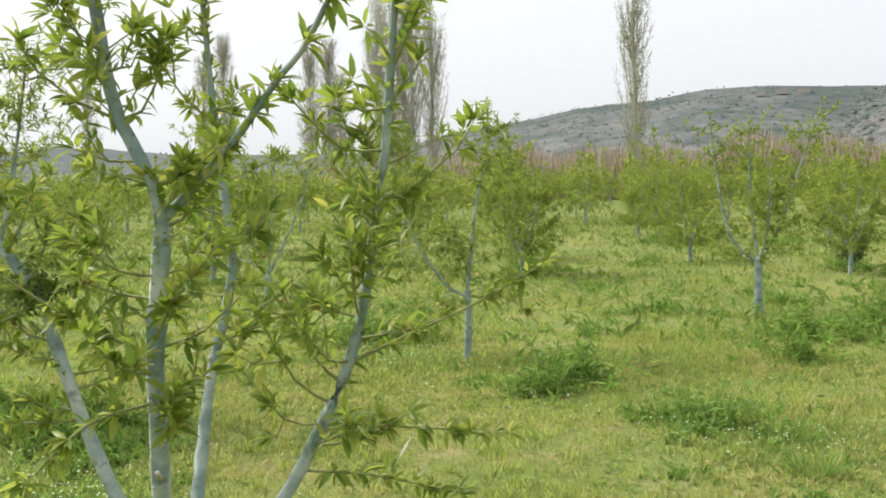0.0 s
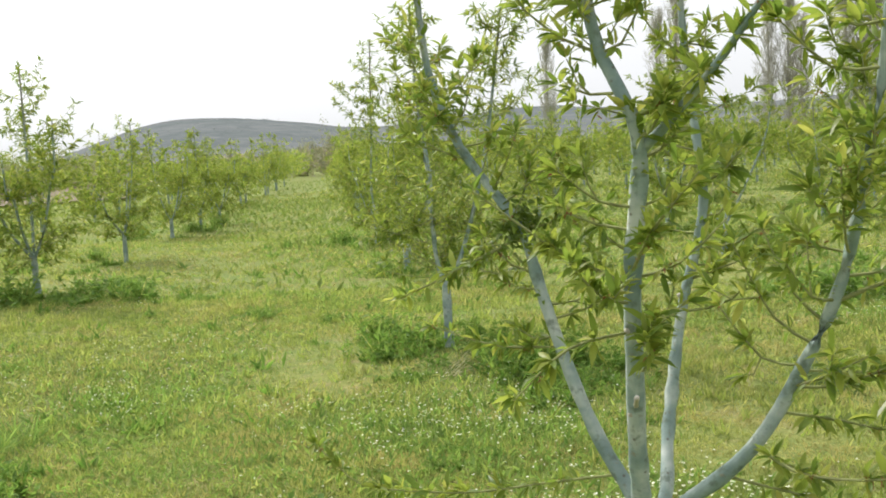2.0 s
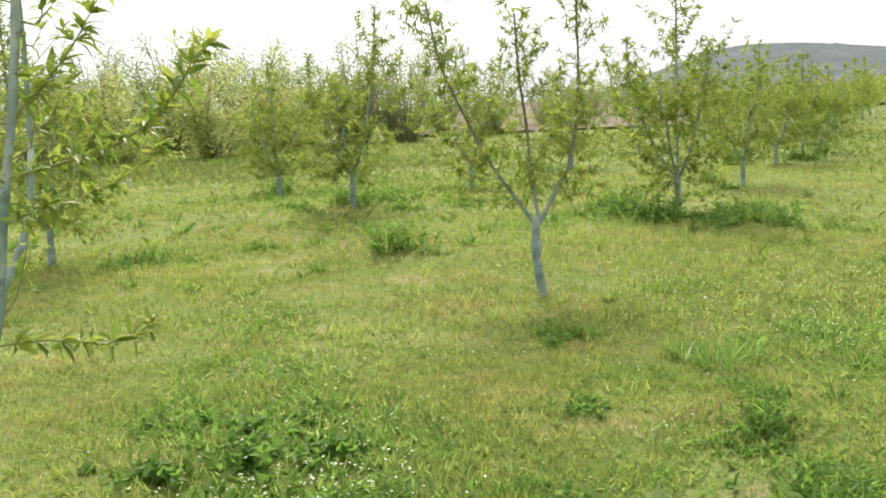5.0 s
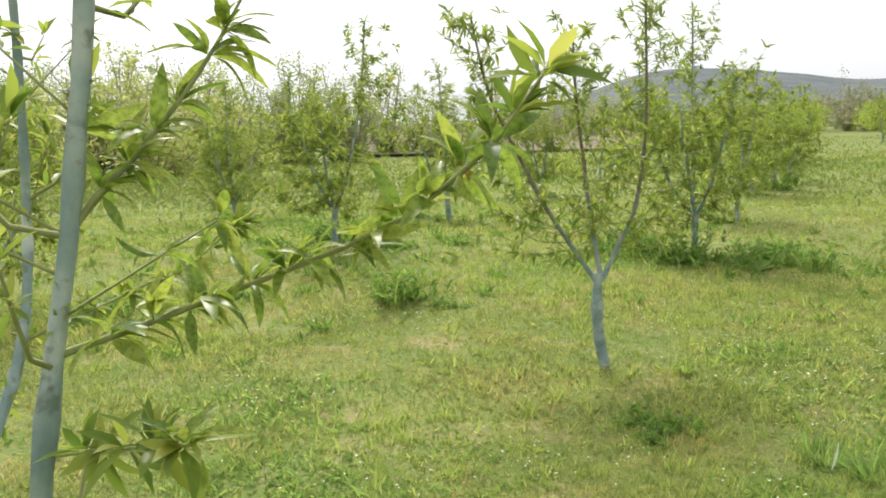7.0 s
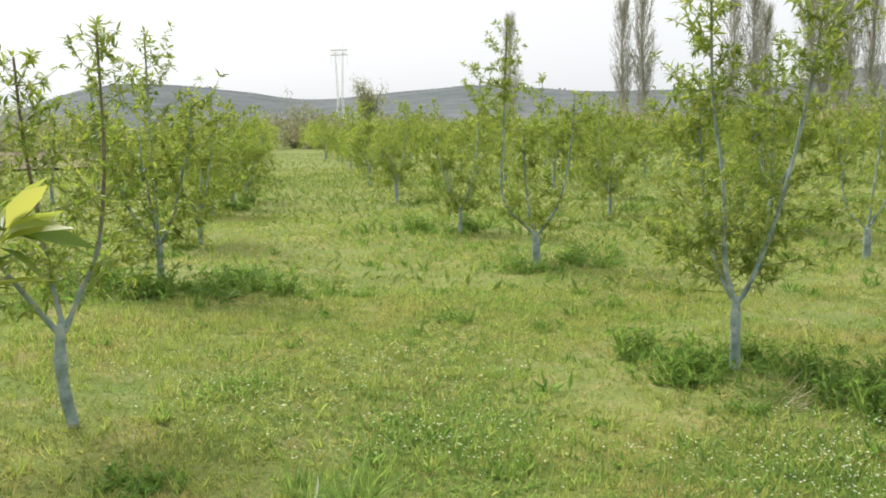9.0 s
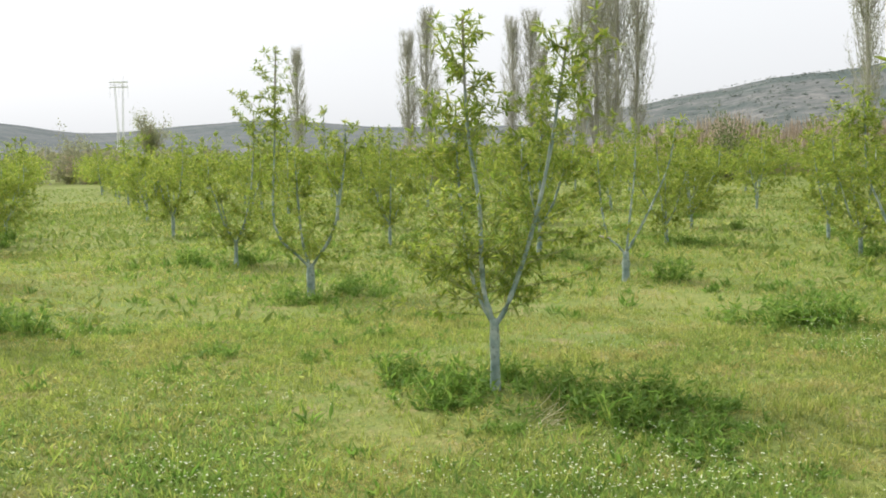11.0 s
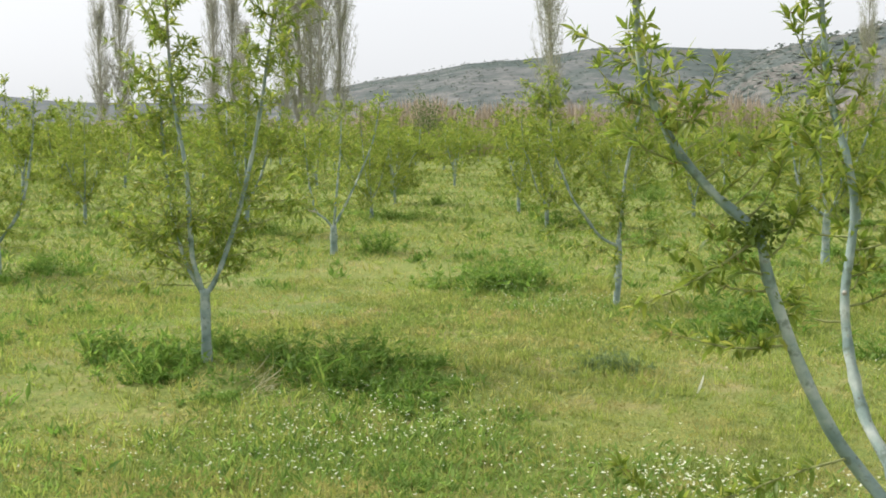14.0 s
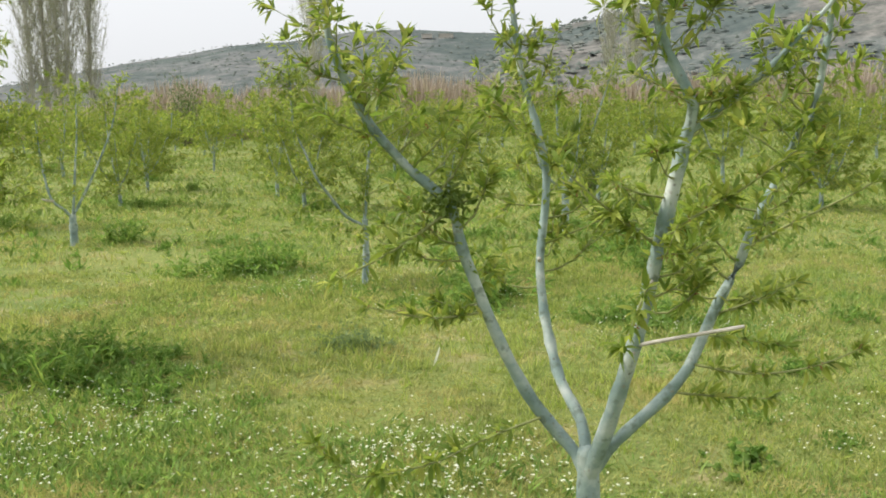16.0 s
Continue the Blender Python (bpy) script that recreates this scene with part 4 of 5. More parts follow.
goblet = build_peach("peach_tree", 113, (0, 0, 0.36), stems_seen(30,
    ([(0, 0, 0.34), (-0.2, 0, 0.55), (-0.40, 0, 0.85), (-0.36, 0, 1.9), (-0.32, 0, 2.85)], 0.017),
    ([(0, 0, 0.34), (-0.08, 0.15, 0.6), (-0.12, 0.2, 1.0), (-0.15, 0.2, 1.7)], 0.018),
    ([(0, 0, 0.34), (0.15, -0.1, 0.55), (0.3, -0.1, 0.85), (0.42, -0.1, 1.5), (0.45, -0.1, 2.0)], 0.018)), 0.046, shoots=26, reach=(0.4, 0.8), per=6, leaf=0.066, fine=False, gap=0.043, bare_to=0.08, spurs=34)
goblet.matrix_basis = stand(-7.52, 9.75)
tagged(goblet, "goblet-shaped peach tree with one tall leafy leader", "tree", ROWS_GROUP)

crooked = build_peach("peach_tree", 114, (0.02, 0, 0.55), stems_seen(5,
    ([(0.01, 0, 0.52), (-0.14, 0, 0.60), (-0.27, 0, 0.77), (-0.39, 0.02, 0.95), (-0.47, 0.03, 1.15), (-0.56, 0.03, 1.38), (-0.58, 0.03, 1.69), (-0.60, 0.03, 2.05)], 0.0135),
    ([(0.01, 0, 0.52), (0.045, 0.03, 0.8), (0.07, 0.05, 1.08), (0.11, 0.05, 1.33), (0.2, 0.05, 1.74), (0.21, 0.05, 2.1)], 0.016)), 0.027, shoots=30, reach=(0.25, 0.6), per=5, gap=0.036, leaf=0.06, wide=0.25, hang=0.5, bare_to=0.0, spurs=26,
    extra=[(facing(5, [(0.02, 0, 0.56), (0.2, -0.1, 0.60), (0.38, -0.15, 0.52), (0.52, -0.18, 0.42)]), 0.005), (facing(5, [(-0.27, 0, 0.77), (-0.45, -0.1, 0.74), (-0.62, -0.1, 0.62)]), 0.005),
           (facing(5, [(0.04, 0, 0.78), (0.25, 0.05, 0.86), (0.45, 0.1, 0.84)]), 0.005)])
crooked.matrix_basis = stand(-1.03, 8.45)
tagged(crooked, "young peach tree with a long slanting limb", "tree", ROWS_GROUP)

vase = build_peach("peach_tree", 115, (0, 0, 0.58), stems_seen(-8,
    ([(0, 0, 0.55), (-0.3, 0, 0.85), (-0.45, 0, 1.7), (-0.5, 0, 2.15)], 0.018),
    ([(0, 0, 0.55), (-0.08, 0.1, 1.2), (-0.1, 0.1, 2.1)], 0.016),
    ([(0, 0, 0.55), (0.2, 0, 0.9), (0.4, 0, 1.5), (0.65, 0, 2.25)], 0.018),
    ([(0, 0, 0.55), (0.1, -0.2, 0.9), (0.15, -0.3, 1.6)], 0.014)), 0.045, shoots=20, reach=(0.3, 0.7), per=5, leaf=0.064, fine=False, gap=0.042, bare_to=0.08, spurs=20)
vase.matrix_basis = stand(1.56, 11.5)
tagged(vase, "vase-shaped peach tree with a tall white trunk", "tree", ROWS_GROUP)


open_limbed = build_peach("peach_tree", 116, (0, 0, 0.35), stems_seen(11.6,
    ([(0, 0, 0.33), (-0.1, 0, 0.46), (-0.22, 0.05, 0.56), (-0.29, 0.08, 0.85), (-0.33, 0.1, 1.2), (-0.35, 0.1, 1.55)], 0.017),
    ([(0, 0, 0.33), (0.03, 0.02, 0.6), (0.06, 0.03, 0.9), (0.11, 0.03, 1.4), (0.12, 0.03, 1.95)], 0.017),
    ([(0, 0, 0.33), (0.07, -0.02, 0.48), (0.2, -0.03, 0.72), (0.38, -0.03, 1.1), (0.53, -0.03, 1.49), (0.62, -0.03, 2.0)], 0.017)), 0.042, shoots=13, reach=(0.25, 0.55), per=4, gap=0.05, leaf=0.07,
    bare_to=0.2, spurs=22, leader_gap=2.5, zones=((0.15, 0.55, 0.5), (0.62, 0.96, 0.5)))
open_limbed.matrix_basis = stand(-4.36, 12.15)
tagged(open_limbed, "open peach tree with three long bare pale limbs", "tree", ROWS_GROUP)
s = Shape()
tube(s, spline(facing(11.6, [(-0.2, 0.05, 0.55), (-0.27, 0.0, 0.56), (-0.33, -0.03, 0.585)]), 0.04), 0.014, 0.012, 7, np.random.default_rng(5))
part("cut_branch", s.mesh("peach_cut_branch", MAT_CUTWOOD), open_limbed, "pale pruned branch stub")


def random_stems(rng, fork, height, n):
    out = []
    a0 = rng.uniform(0, 6.28)
    for k in range(n):
        a = a0 + k * 6.28 / n + rng.normal() * 0.3
        w = rng.uniform(0.3, 0.58) if k else rng.uniform(0.12, 0.4)
        h = height * rng.uniform(0.55, 0.85) if k else height
        c, s = math.cos(a), math.sin(a)
        out.append(([(0, 0, fork - 0.03), (0.45 * w * c, 0.45 * w * s, fork + 0.28), (0.8 * w * c, 0.8 * w * s, fork + 0.75), (w * c, w * s, h * 0.72), (w * 1.08 * c, w * 1.08 * s, h)], 0.018))
    return out


def orchard():
    """The planted rows: single trees near the path, an even grid beyond."""
    rng = np.random.default_rng(120)
    middle, distant = [], []
    for k in range(6):
        fork = rng.uniform(0.34, 0.48)
        t = build_peach("peach_tree", 130 + k, (0, 0, fork), random_stems(rng, fork, rng.uniform(2.1, 2.7), 3 + k % 2), 0.034, shoots=26, reach=(0.35, 0.9),
                        per=5, leaf=0.078, fine=False, sides=4, gap=0.052, hang=0.45, shoot_top=0.9, spurs=14, bare_to=0.03)
        middle.append(tagged(t, ROW_LABEL, "tree", ROWS_GROUP))
    for k in range(4):
        fork = rng.uniform(0.4, 0.55)
        t = build_peach("peach_tree", 150 + k, (0, 0, fork), random_stems(rng, fork, rng.uniform(2.2, 2.7), 3), 0.038, shoots=16, reach=(0.5, 1.0),
                        per=4, leaf=0.155, fine=False, sides=3, gap=0.12, shoot_top=0.92, spurs=5, bare_to=0.03)
        distant.append(tagged(t, "distant peach tree in an orchard row with green leaves", "tree", ROWS_GROUP))
    spots = [(-9.7, 6.02), (-10.3, 12.2), (-12.7, 9.1), (-16.6, 12.75), (-18.9, 15.8), (-11.3, 2.65), (-9.9, -0.59), (-17.4, 2.85), (-19.0, 9.4), (-17.8, 14.4),
             (-9.5, 15.8), (-4.95, 20.9), (-2.2, 18.9), (-1.64, 15.95), (1.0, 18.0), (-4.8, 17.3), (0.4, 23.6), (-0.1, 26.1), (4.03, 23.0), (10.9, 22.0)]
    taken = spots + [(-4.36, 12.15), (-6.36, 2.79), (-3.82, 5.93), (-7.52, 9.75), (-1.03, 8.45), (1.56, 11.5), (-0.61, 2.73), (-3.0, -0.6)]
    far_spots = []
    for row in range(-2, 19):
        v = 1.45 + 4.1 * row
        u = 6.85 + rng.uniform(-0.4, 0.4) - 9.2 * (row > 2) - 4.6 * (row > 6) * (row - 6)
        while u < 75:
            x, y = (-u + v) * 0.7071 + rng.normal() * 0.18, (u + v) * 0.7071 + rng.normal() * 0.18
            u += rng.uniform(3.6, 4.3)
            d, b = math.hypot(x + 0.9, y - 0.2), math.degrees(math.atan2(-x - 0.9, y - 0.2))
            if not -44 < b < 104 or d < 9 or d > 64 or min(math.hypot(x - p, y - q) for p, q in taken) < 2.9:
                continue
            (far_spots if d > 25 else spots).append((x, y))
    first = {}
    for pool, places in ((middle, spots), (distant, far_spots)):
        for k, (x, y) in enumerate(places):
            src = pool[(k * 5 + int(abs(x) * 3)) % len(pool)]
            size = rng.uniform(0.82, 0.98) if places is spots and k < 20 else rng.uniform(0.88, 1.15)
            if src.name not in first:
                first[src.name] = True
                src.matrix_basis = stand(x, y, rng.uniform(0, 360))
                continue
            t = copy_thing(src, stand(x, y, rng.uniform(0, 360), rng.normal() * 2, rng.normal() * 2))
            t.scale = (size, size, size * rng.uniform(0.92, 1.1))
    return [(x, y) for x, y in spots + taken[20:] if y > -0.5 and x < 6]


TREE_SPOTS = orchard()


def build_far_orchard():
    """The last rows, too far off to tell the trees apart."""
    rng = np.random.default_rng(160)
    s = Shape()
    for row in range(-1, 26):
        v = 1.45 + 4.1 * row
        u = -60 + rng.uniform(0, 3)
        while u < 95:
            x, y = (-u + v) * 0.7071, (u + v) * 0.7071
            u += rng.uniform(3.6, 4.3)
            d, b = math.hypot(x + 0.9, y - 0.2), math.degrees(math.atan2(-x - 0.9, y - 0.2))
            if not -44 < b < 62 or d < 65 or d > (74 if b < 27 else 92):
                continue
            n = 230
            p = np.stack([x + rng.normal(size=n) * 0.62, y + rng.normal(size=n) * 0.62, 0.45 + 1.9 * rng.beta(1.6, 1.5, n)], -1)
            p[:6] = [x, y, 2.2] + rng.normal(size=(6, 3)) * [0.25, 0.25, 0.35]
            leaves(s, p, rng.normal(size=(n, 3)) + [0, 0, 0.5], rng.normal(size=(n, 3)), rng.uniform(0.14, 0.28, n), 0.4, 0.2, 0.2, False)
    tagged(new("far_orchard", s.mesh("far_orchard", MAT_LEAF)), "last rows of the peach orchard merging into green", "orchard", kind="stuff")


build_far_orchard()

# ---- hedge and far bushes ----
MAT_GREYBUSH = leaf_material("grey_bush_leaf", [(0.0, (0.26, 0.32, 0.14)), (0.6, (0.36, 0.41, 0.19)), (1.0, (0.47, 0.49, 0.25))], 0.6, 0.6)
FIELD_EDGE = "bushes along the field edge"
yellow_kinds = [tagged(build_bush("hedge_shrub", 170 + k, h, w, 16, 7000, 0.16, MAT_BUSH, size=0.048), "spreading shrub with dark stems and pale yellow-green spring leaf", "bush", FIELD_EDGE)
                for k, (h, w) in enumerate(((3.7, 2.9), (3.3, 2.5)))]
grey_kinds = [tagged(build_bush("hedge_bush", 175 + k, h, w, 18, 3600, 0.17, MAT_GREYBUSH, size=0.036), "tall grey-green hedge shrub with fine upright stems", "bush", FIELD_EDGE)
              for k, (h, w) in enumerate(((5.2, 2.4), (4.5, 2.3), (5.8, 2.0)))]
rng = np.random.default_rng(180)
HEDGE = [(0, 83.6, 38.0, 1.08), (1, 89.5, 36.5, 1.0), (0, 94.0, 38.5, 0.95), (1, 98.5, 36.0, 1.0), (0, 103.5, 38.0, 1.0), (1, 79.8, 41.0, 0.85), (1, 108.0, 37.0, 1.0)]
HEDGE += [(2 + k % 3, 57 + k * 1.65 + rng.normal() * 0.4, 46 + rng.uniform(-2, 5) + max(0, 72 - 57 - k * 1.65) * 1.8, rng.uniform(0.75, 1.0) * (0.82 if k < 8 else 1.0)) for k in range(33)]
seen = set()
for kind, b, dist, size in HEDGE:
    thing = (yellow_kinds + grey_kinds)[kind]
    m = pose(*at_bearing(b, dist), -0.05, 0, 0, rng.uniform(0, 360))
    if kind in seen:
        thing = copy_thing(thing, m)
    seen.add(kind)
    thing.matrix_basis = m
    thing.scale = (size * 1.1, size * 1.1, size)
for bearing, dist, h, w, mat, label in ((40.35, 150, 10.3, 2.5, MAT_SPRING, "round-headed bare tree at the orchard's end"), (44.8, 100, 5.0, 3.0, MAT_SPRING, "greyish bare shrub at the end of the grass lane"),
                                        (43.9, 96, 2.6, 2.2, MAT_REED, "pale dry shrub at the end of the grass lane"), (46.6, 104, 3.6, 2.6, MAT_SPRING, "greyish bare shrub at the end of the grass lane")):
    bush = tagged(build_bush("far_tree" if h > 6 else "far_bush", int(bearing * 10), h, w, 18, 4200 if h > 6 else 2600, 0.28 if h > 6 else 0.24, mat, trunk=5.0 if h > 6 else 0.0, size=0.05), label, "tree" if h > 6 else "bush")
    bush.matrix_basis = pose(*at_bearing(bearing, dist), 0)
# a dark evergreen bush among the rows and shrubs under the poplars
for bearing, dist, h, w in ((-11.25, 17.7, 0.75, 0.4), (8.5, 62, 4.2, 1.9), (13.9, 92, 4.5, 2.4), (24.8, 96, 3.6, 2.0)):
    bush = tagged(build_bush("dark_bush", int(abs(bearing) * 10) + 7, h, w, 16, 3000, min(0.16, 0.07 * h), MAT_DARKBUSH, size=0.06), "dense dark green bush behind the tree rows", "bush")
    bush.matrix_basis = pose(*at_bearing(bearing, dist), 0)


def build_ploughed():
    """Brown furrowed field rising behind the orchard."""
    b, d = np.meshgrid(np.radians(np.linspace(56, 74, 70)), np.linspace(52, 120, 240), indexing="ij")
    z = 0.02 + 1.7 * ((d - 52) / 68) ** 0.8 + 0.12 * np.sin(d * 6.28 / 1.1)
    i, j = np.meshgrid(np.arange(69), np.arange(239), indexing="ij")
    s = Shape()
    s.add(np.stack([-d * np.sin(b), d * np.cos(b), z], -1).reshape(-1, 3), None,
          np.stack([i * 240 + j, i * 240 + j + 1, (i + 1) * 240 + j + 1, (i + 1) * 240 + j], -1).reshape(-1, 4))
    tagged(new("ploughed_field", s.mesh("ploughed_field", MAT_SOIL)), "bare brown ploughed field with furrows beyond the orchard", "field", kind="structure")


build_ploughed()


# ---- weeds, grass and flowers ----
def build_weed(seed, n, radius, height, leaf, width=0.34, mat=MAT_WEED, name="weed_clump"):
    """A clump of broad-leaved weeds: stalks with leaves all the way up."""
    rng = np.random.default_rng(seed)
    root = new(name)
    s, f = Shape(), Shape()
    hubs = [(rng.uniform(0, 6.28), radius * rng.uniform(0.1, 0.95), rng.uniform(0.35, 1.1)) for k in range(7)]
    for k in range(n):
        a, r, share = hubs[k % 7] if k % 4 else (rng.uniform(0, 6.28), radius * rng.uniform(0.2, 1.5), 0.4)
        p = np.array([r * math.cos(a), r * math.sin(a), -0.03]) + rng.normal(size=3) * [0.22, 0.22, 0] * radius
        h = height * share * rng.uniform(0.6, 1.1)
        e = p + [rng.normal() * 0.3 * h, rng.normal() * 0.3 * h, h]
        leaves(s, p[None], (e - p)[None], rng.normal(size=(1, 3)), float(np.linalg.norm(e - p)), 0.03, 0.05, 0.3, False)
        q = p + (e - p) * rng.uniform(0.1, 1.0, (14, 1))
        leaves(f, q, rng.normal(size=(14, 3)) + [0, 0, 0.9], rng.normal(size=(14, 3)) * 0.5 + [0, 0, 1], leaf * rng.uniform(0.4, 1.3, 14), width, 0.35, 0.25, k % 6 == 0)
    part("stalkwork", s.mesh("weed_stalkwork", MAT_TALL), root, kind="stuff")
    part("foliage", f.mesh("weed_foliage", mat), root, kind="stuff")
    return root


weed_kinds = [build_weed(200, 52, 0.25, 0.31, 0.054, 0.28), build_weed(201, 40, 0.25, 0.29, 0.064, 0.25), build_weed(202, 44, 0.25, 0.13, 0.045), build_weed(203, 34, 0.25, 0.11, 0.048),
              build_weed(206, 20, 0.2, 0.13, 0.05, 0.95), build_weed(207, 70, 0.25, 0.24, 0.04, 0.3, MAT_GREYWEED)]
WEED_LABELS = ["bright green upright clump of ragged leafy weeds", "green clump of tall lance-leaved weeds in the turf", "low spreading mat of small-leaved green weeds", "low green weed patch in yellowish turf",
               "low weed with broad round bright green leaves", "dense greyish green weed clump in the turf"]
for w, label in zip(weed_kinds, WEED_LABELS):
    tagged(w, label, "weed", "weed clumps in the turf")
UPRIGHT_WEEDS = [(-4.02, 5.7, 0.28), (-4.54, 6.08, 0.18), (-3.31, 5.87, 0.2), (-2.65, 5.78, 0.23), (-2.93, 5.85, 0.2), (-2.33, 9.48, 0.31), (-11.23, 12.38, 0.23), (-3.83, 6.28, 0.14), (-8.76, 6.2, 0.31),
                 (-8.55, 6.49, 0.22), (-11.41, 12.59, 0.14), (-3.6, 2.5, 0.17), (-12.18, 3.44, 0.25), (-9.28, 0.22, 0.18), (-8.53, 2.36, 0.23), (-9.24, 6.58, 0.29), (-13.66, 9.17, 0.19), (-9.82, 5.34, 0.26),
                 (-3.43, 2.45, 0.14), (-2.69, 2.18, 0.16)]
UPRIGHT_WEEDS += [(-10.04, 5.36, 0.23), (-2.8, 2.26, 0.16), (-4.01, 5.49, 0.22), (-2.73, 5.38, 0.23), (-2.42, 5.27, 0.17), (-9.53, 5.4, 0.19), (0, 7.54, 0.31), (-0.31, 7.13, 0.22), (0.94, 6.23, 0.27),
                  (0.69, 6.46, 0.19), (1.63, 8.59, 0.21), (2.17, 10.08, 0.31), (1.94, 12.43, 0.21), (2.52, 10.64, 0.24), (-3.06, 5.57, 0.28), (-2.48, 5.43, 0.15), (-2.19, 9.16, 0.27), (-1.78, 9.41, 0.22), (1.77, 9.74, 0.33)]
LOW_WEEDS = [(-5.54, 7.59, 0.2), (-6.41, 6.41, 0.21), (-1.8, 4.92, 0.17), (-5.52, 6.43, 0.18), (-1.95, 9.23, 0.27), (-8.91, 5.77, 0.22), (-7.71, 6.78, 0.16), (-6.79, 10.08, 0.3), (-8.17, 6.88, 0.17), (-5.47, 2.48, 0.21),
             (-6.27, 6.22, 0.21), (-11.88, 2.1, 0.21), (-10.86, 3.86, 0.26), (-9.35, 1.3, 0.21), (-9.06, 0.6, 0.15), (-12.08, 2.02, 0.21), (-4.7, 0.2, 0.25), (-3.75, 0.2, 0.22), (-4.5, 0.75, 0.25), (-3.6, 0.55, 0.2)]
LOW_WEEDS += [(-3.42, 1.31, 0.1), (-2.52, 2.72, 0.16), (-5.26, 2.4, 0.21), (-2.31, 4.02, 0.12), (-4.1, 1.89, 0.2), (-9.76, 4.77, 0.23), (1.12, 11.19, 0.19), (0.6, 11.87, 0.23), (-0.08, 9.76, 0.24), (-1.02, 16.55, 0.28),
              (-2.19, 3.84, 0.13), (0.67, 5.34, 0.15), (1.19, 4.98, 0.2), (2.29, 6.34, 0.26), (0.61, 4.24, 0.14), (0.84, 3.87, 0.16)]
ROUND_WEEDS = [(-4.02, 0.47, 0.2), (-4.1, 0, 0.19), (-3.09, 1.36, 0.14), (-4.07, 0.7, 0.19), (-4.33, 0.32, 0.17), (-2.35, 2.75, 0.18), (-2.13, 3.03, 0.18), (-2.41, 3.09, 0.13), (0.28, 3.67, 0.14)]
rng = np.random.default_rng(210)
WEEDS = [(x, y, int(rng.integers(2)), r / (0.22 if math.hypot(x, y) < 7 else 0.175)) for x, y, r in UPRIGHT_WEEDS]
WEEDS += [(x, y, 2 + int(rng.integers(2)), r / 0.22) for x, y, r in LOW_WEEDS]
WEEDS += [(x, y, 4, r / 0.2) for x, y, r in ROUND_WEEDS] + [(-1.2, 5.97, 5, 0.85)]
WEEDS += [(x + rng.normal() * r * 1.1, y + rng.normal() * r * 1.1, 2 + int(rng.integers(2)), float(rng.uniform(0.7, 1.2))) for x, y, r in UPRIGHT_WEEDS if math.hypot(x, y) < 10]
for x, y in TREE_SPOTS:                          # weeds crowd round the trunks
    far = math.hypot(x + 0.9, y - 0.2)
    for k in range(2 if 9 < far < 26 else 0):
        WEEDS.append((x + rng.normal() * 0.55, y + rng.normal() * 0.55, int(rng.integers(4)), float(rng.uniform(0.8, 1.7))))
for k in range(60):
    x, y = wedge(rng, 9, 32, 1)
    WEEDS.append((float(x[0]), float(y[0]), int(rng.integers(4)), float(rng.uniform(0.7, 1.6))))
used = set()
for x, y, k, size in WEEDS:
    m = stand(x, y, rng.uniform(0, 360))
    thing = weed_kinds[k]
    if k in used:
        thing = copy_thing(thing, m)
    used.add(k)
    thing.matrix_basis = m
    thing.scale = (size, size, min(max(size * 0.9, 0.5), 1.2))


FLOWER_DRIFTS = [(-4.43, 3.74, 0.47, 90), (-2.72, 4.51, 0.54, 110), (-1.28, 4.0, 0.31, 120), (-1.5, 8.27, 0.49, 130), (-4.87, 3.85, 0.34, 80), (-2.96, 4.01, 0.45, 90), (-6.11, 3.63, 0.21, 60), (-6.53, 0.89, 0.37, 70),
                 (-4.22, 0.91, 0.32, 60), (-5.01, 0.9, 0.22, 60), (-4.45, 2.28, 0.19, 60), (-3.6, 2.13, 0.19, 60), (-4.6, 0.45, 0.5, 30), (-3.7, 0.75, 0.4, 40), (-3.3, 1.1, 0.25, 30)]
FLOWER_DRIFTS += [(-1.43, 3.46, 0.3, 120), (-2.18, 4.64, 0.22, 90), (1.33, 6.01, 0.46, 80), (0.8, 6.8, 0.24, 70), (-0.06, 7.34, 0.24, 70), (-0.88, 3.7, 0.43, 330), (-2.08, 9.18, 0.36, 190), (-0.25, 3.19, 0.16, 120),
                  (-1.96, 4.22, 0.21, 90)]


def build_tuft(x, y, n, length, label):
    """A tussock of long arching grass."""
    rng = np.random.default_rng(int(1000 + 100 * x * y) % 9999)
    s = Shape()
    a, lean = rng.uniform(0, 6.28, n), rng.uniform(0.1, 0.9, n)
    p = np.stack([0.06 * np.cos(a), 0.06 * np.sin(a), 0 * a - 0.02], -1)
    leaves(s, p, np.stack([np.cos(a) * lean, np.sin(a) * lean, 0 * a + 0.9], -1), rng.normal(size=(n, 3)), length * rng.uniform(0.5, 1.1, n), 0.045, 0.55, 0.25, True)
    ob = new("grass_tuft", s.mesh("grass_tuft", MAT_HERB))
    ob.matrix_basis = stand(x, y)
    tagged(ob, label, "grass", "grass tufts in the turf")


for x, y, n, length in ((-4.72, 2.85, 80, 0.2), (-4.52, 3.09, 60, 0.18), (-4.44, 2.87, 90, 0.2), (1.28, 5.47, 90, 0.18)):
    build_tuft(x, y, n, length, "tussock of long arching bright green grass")

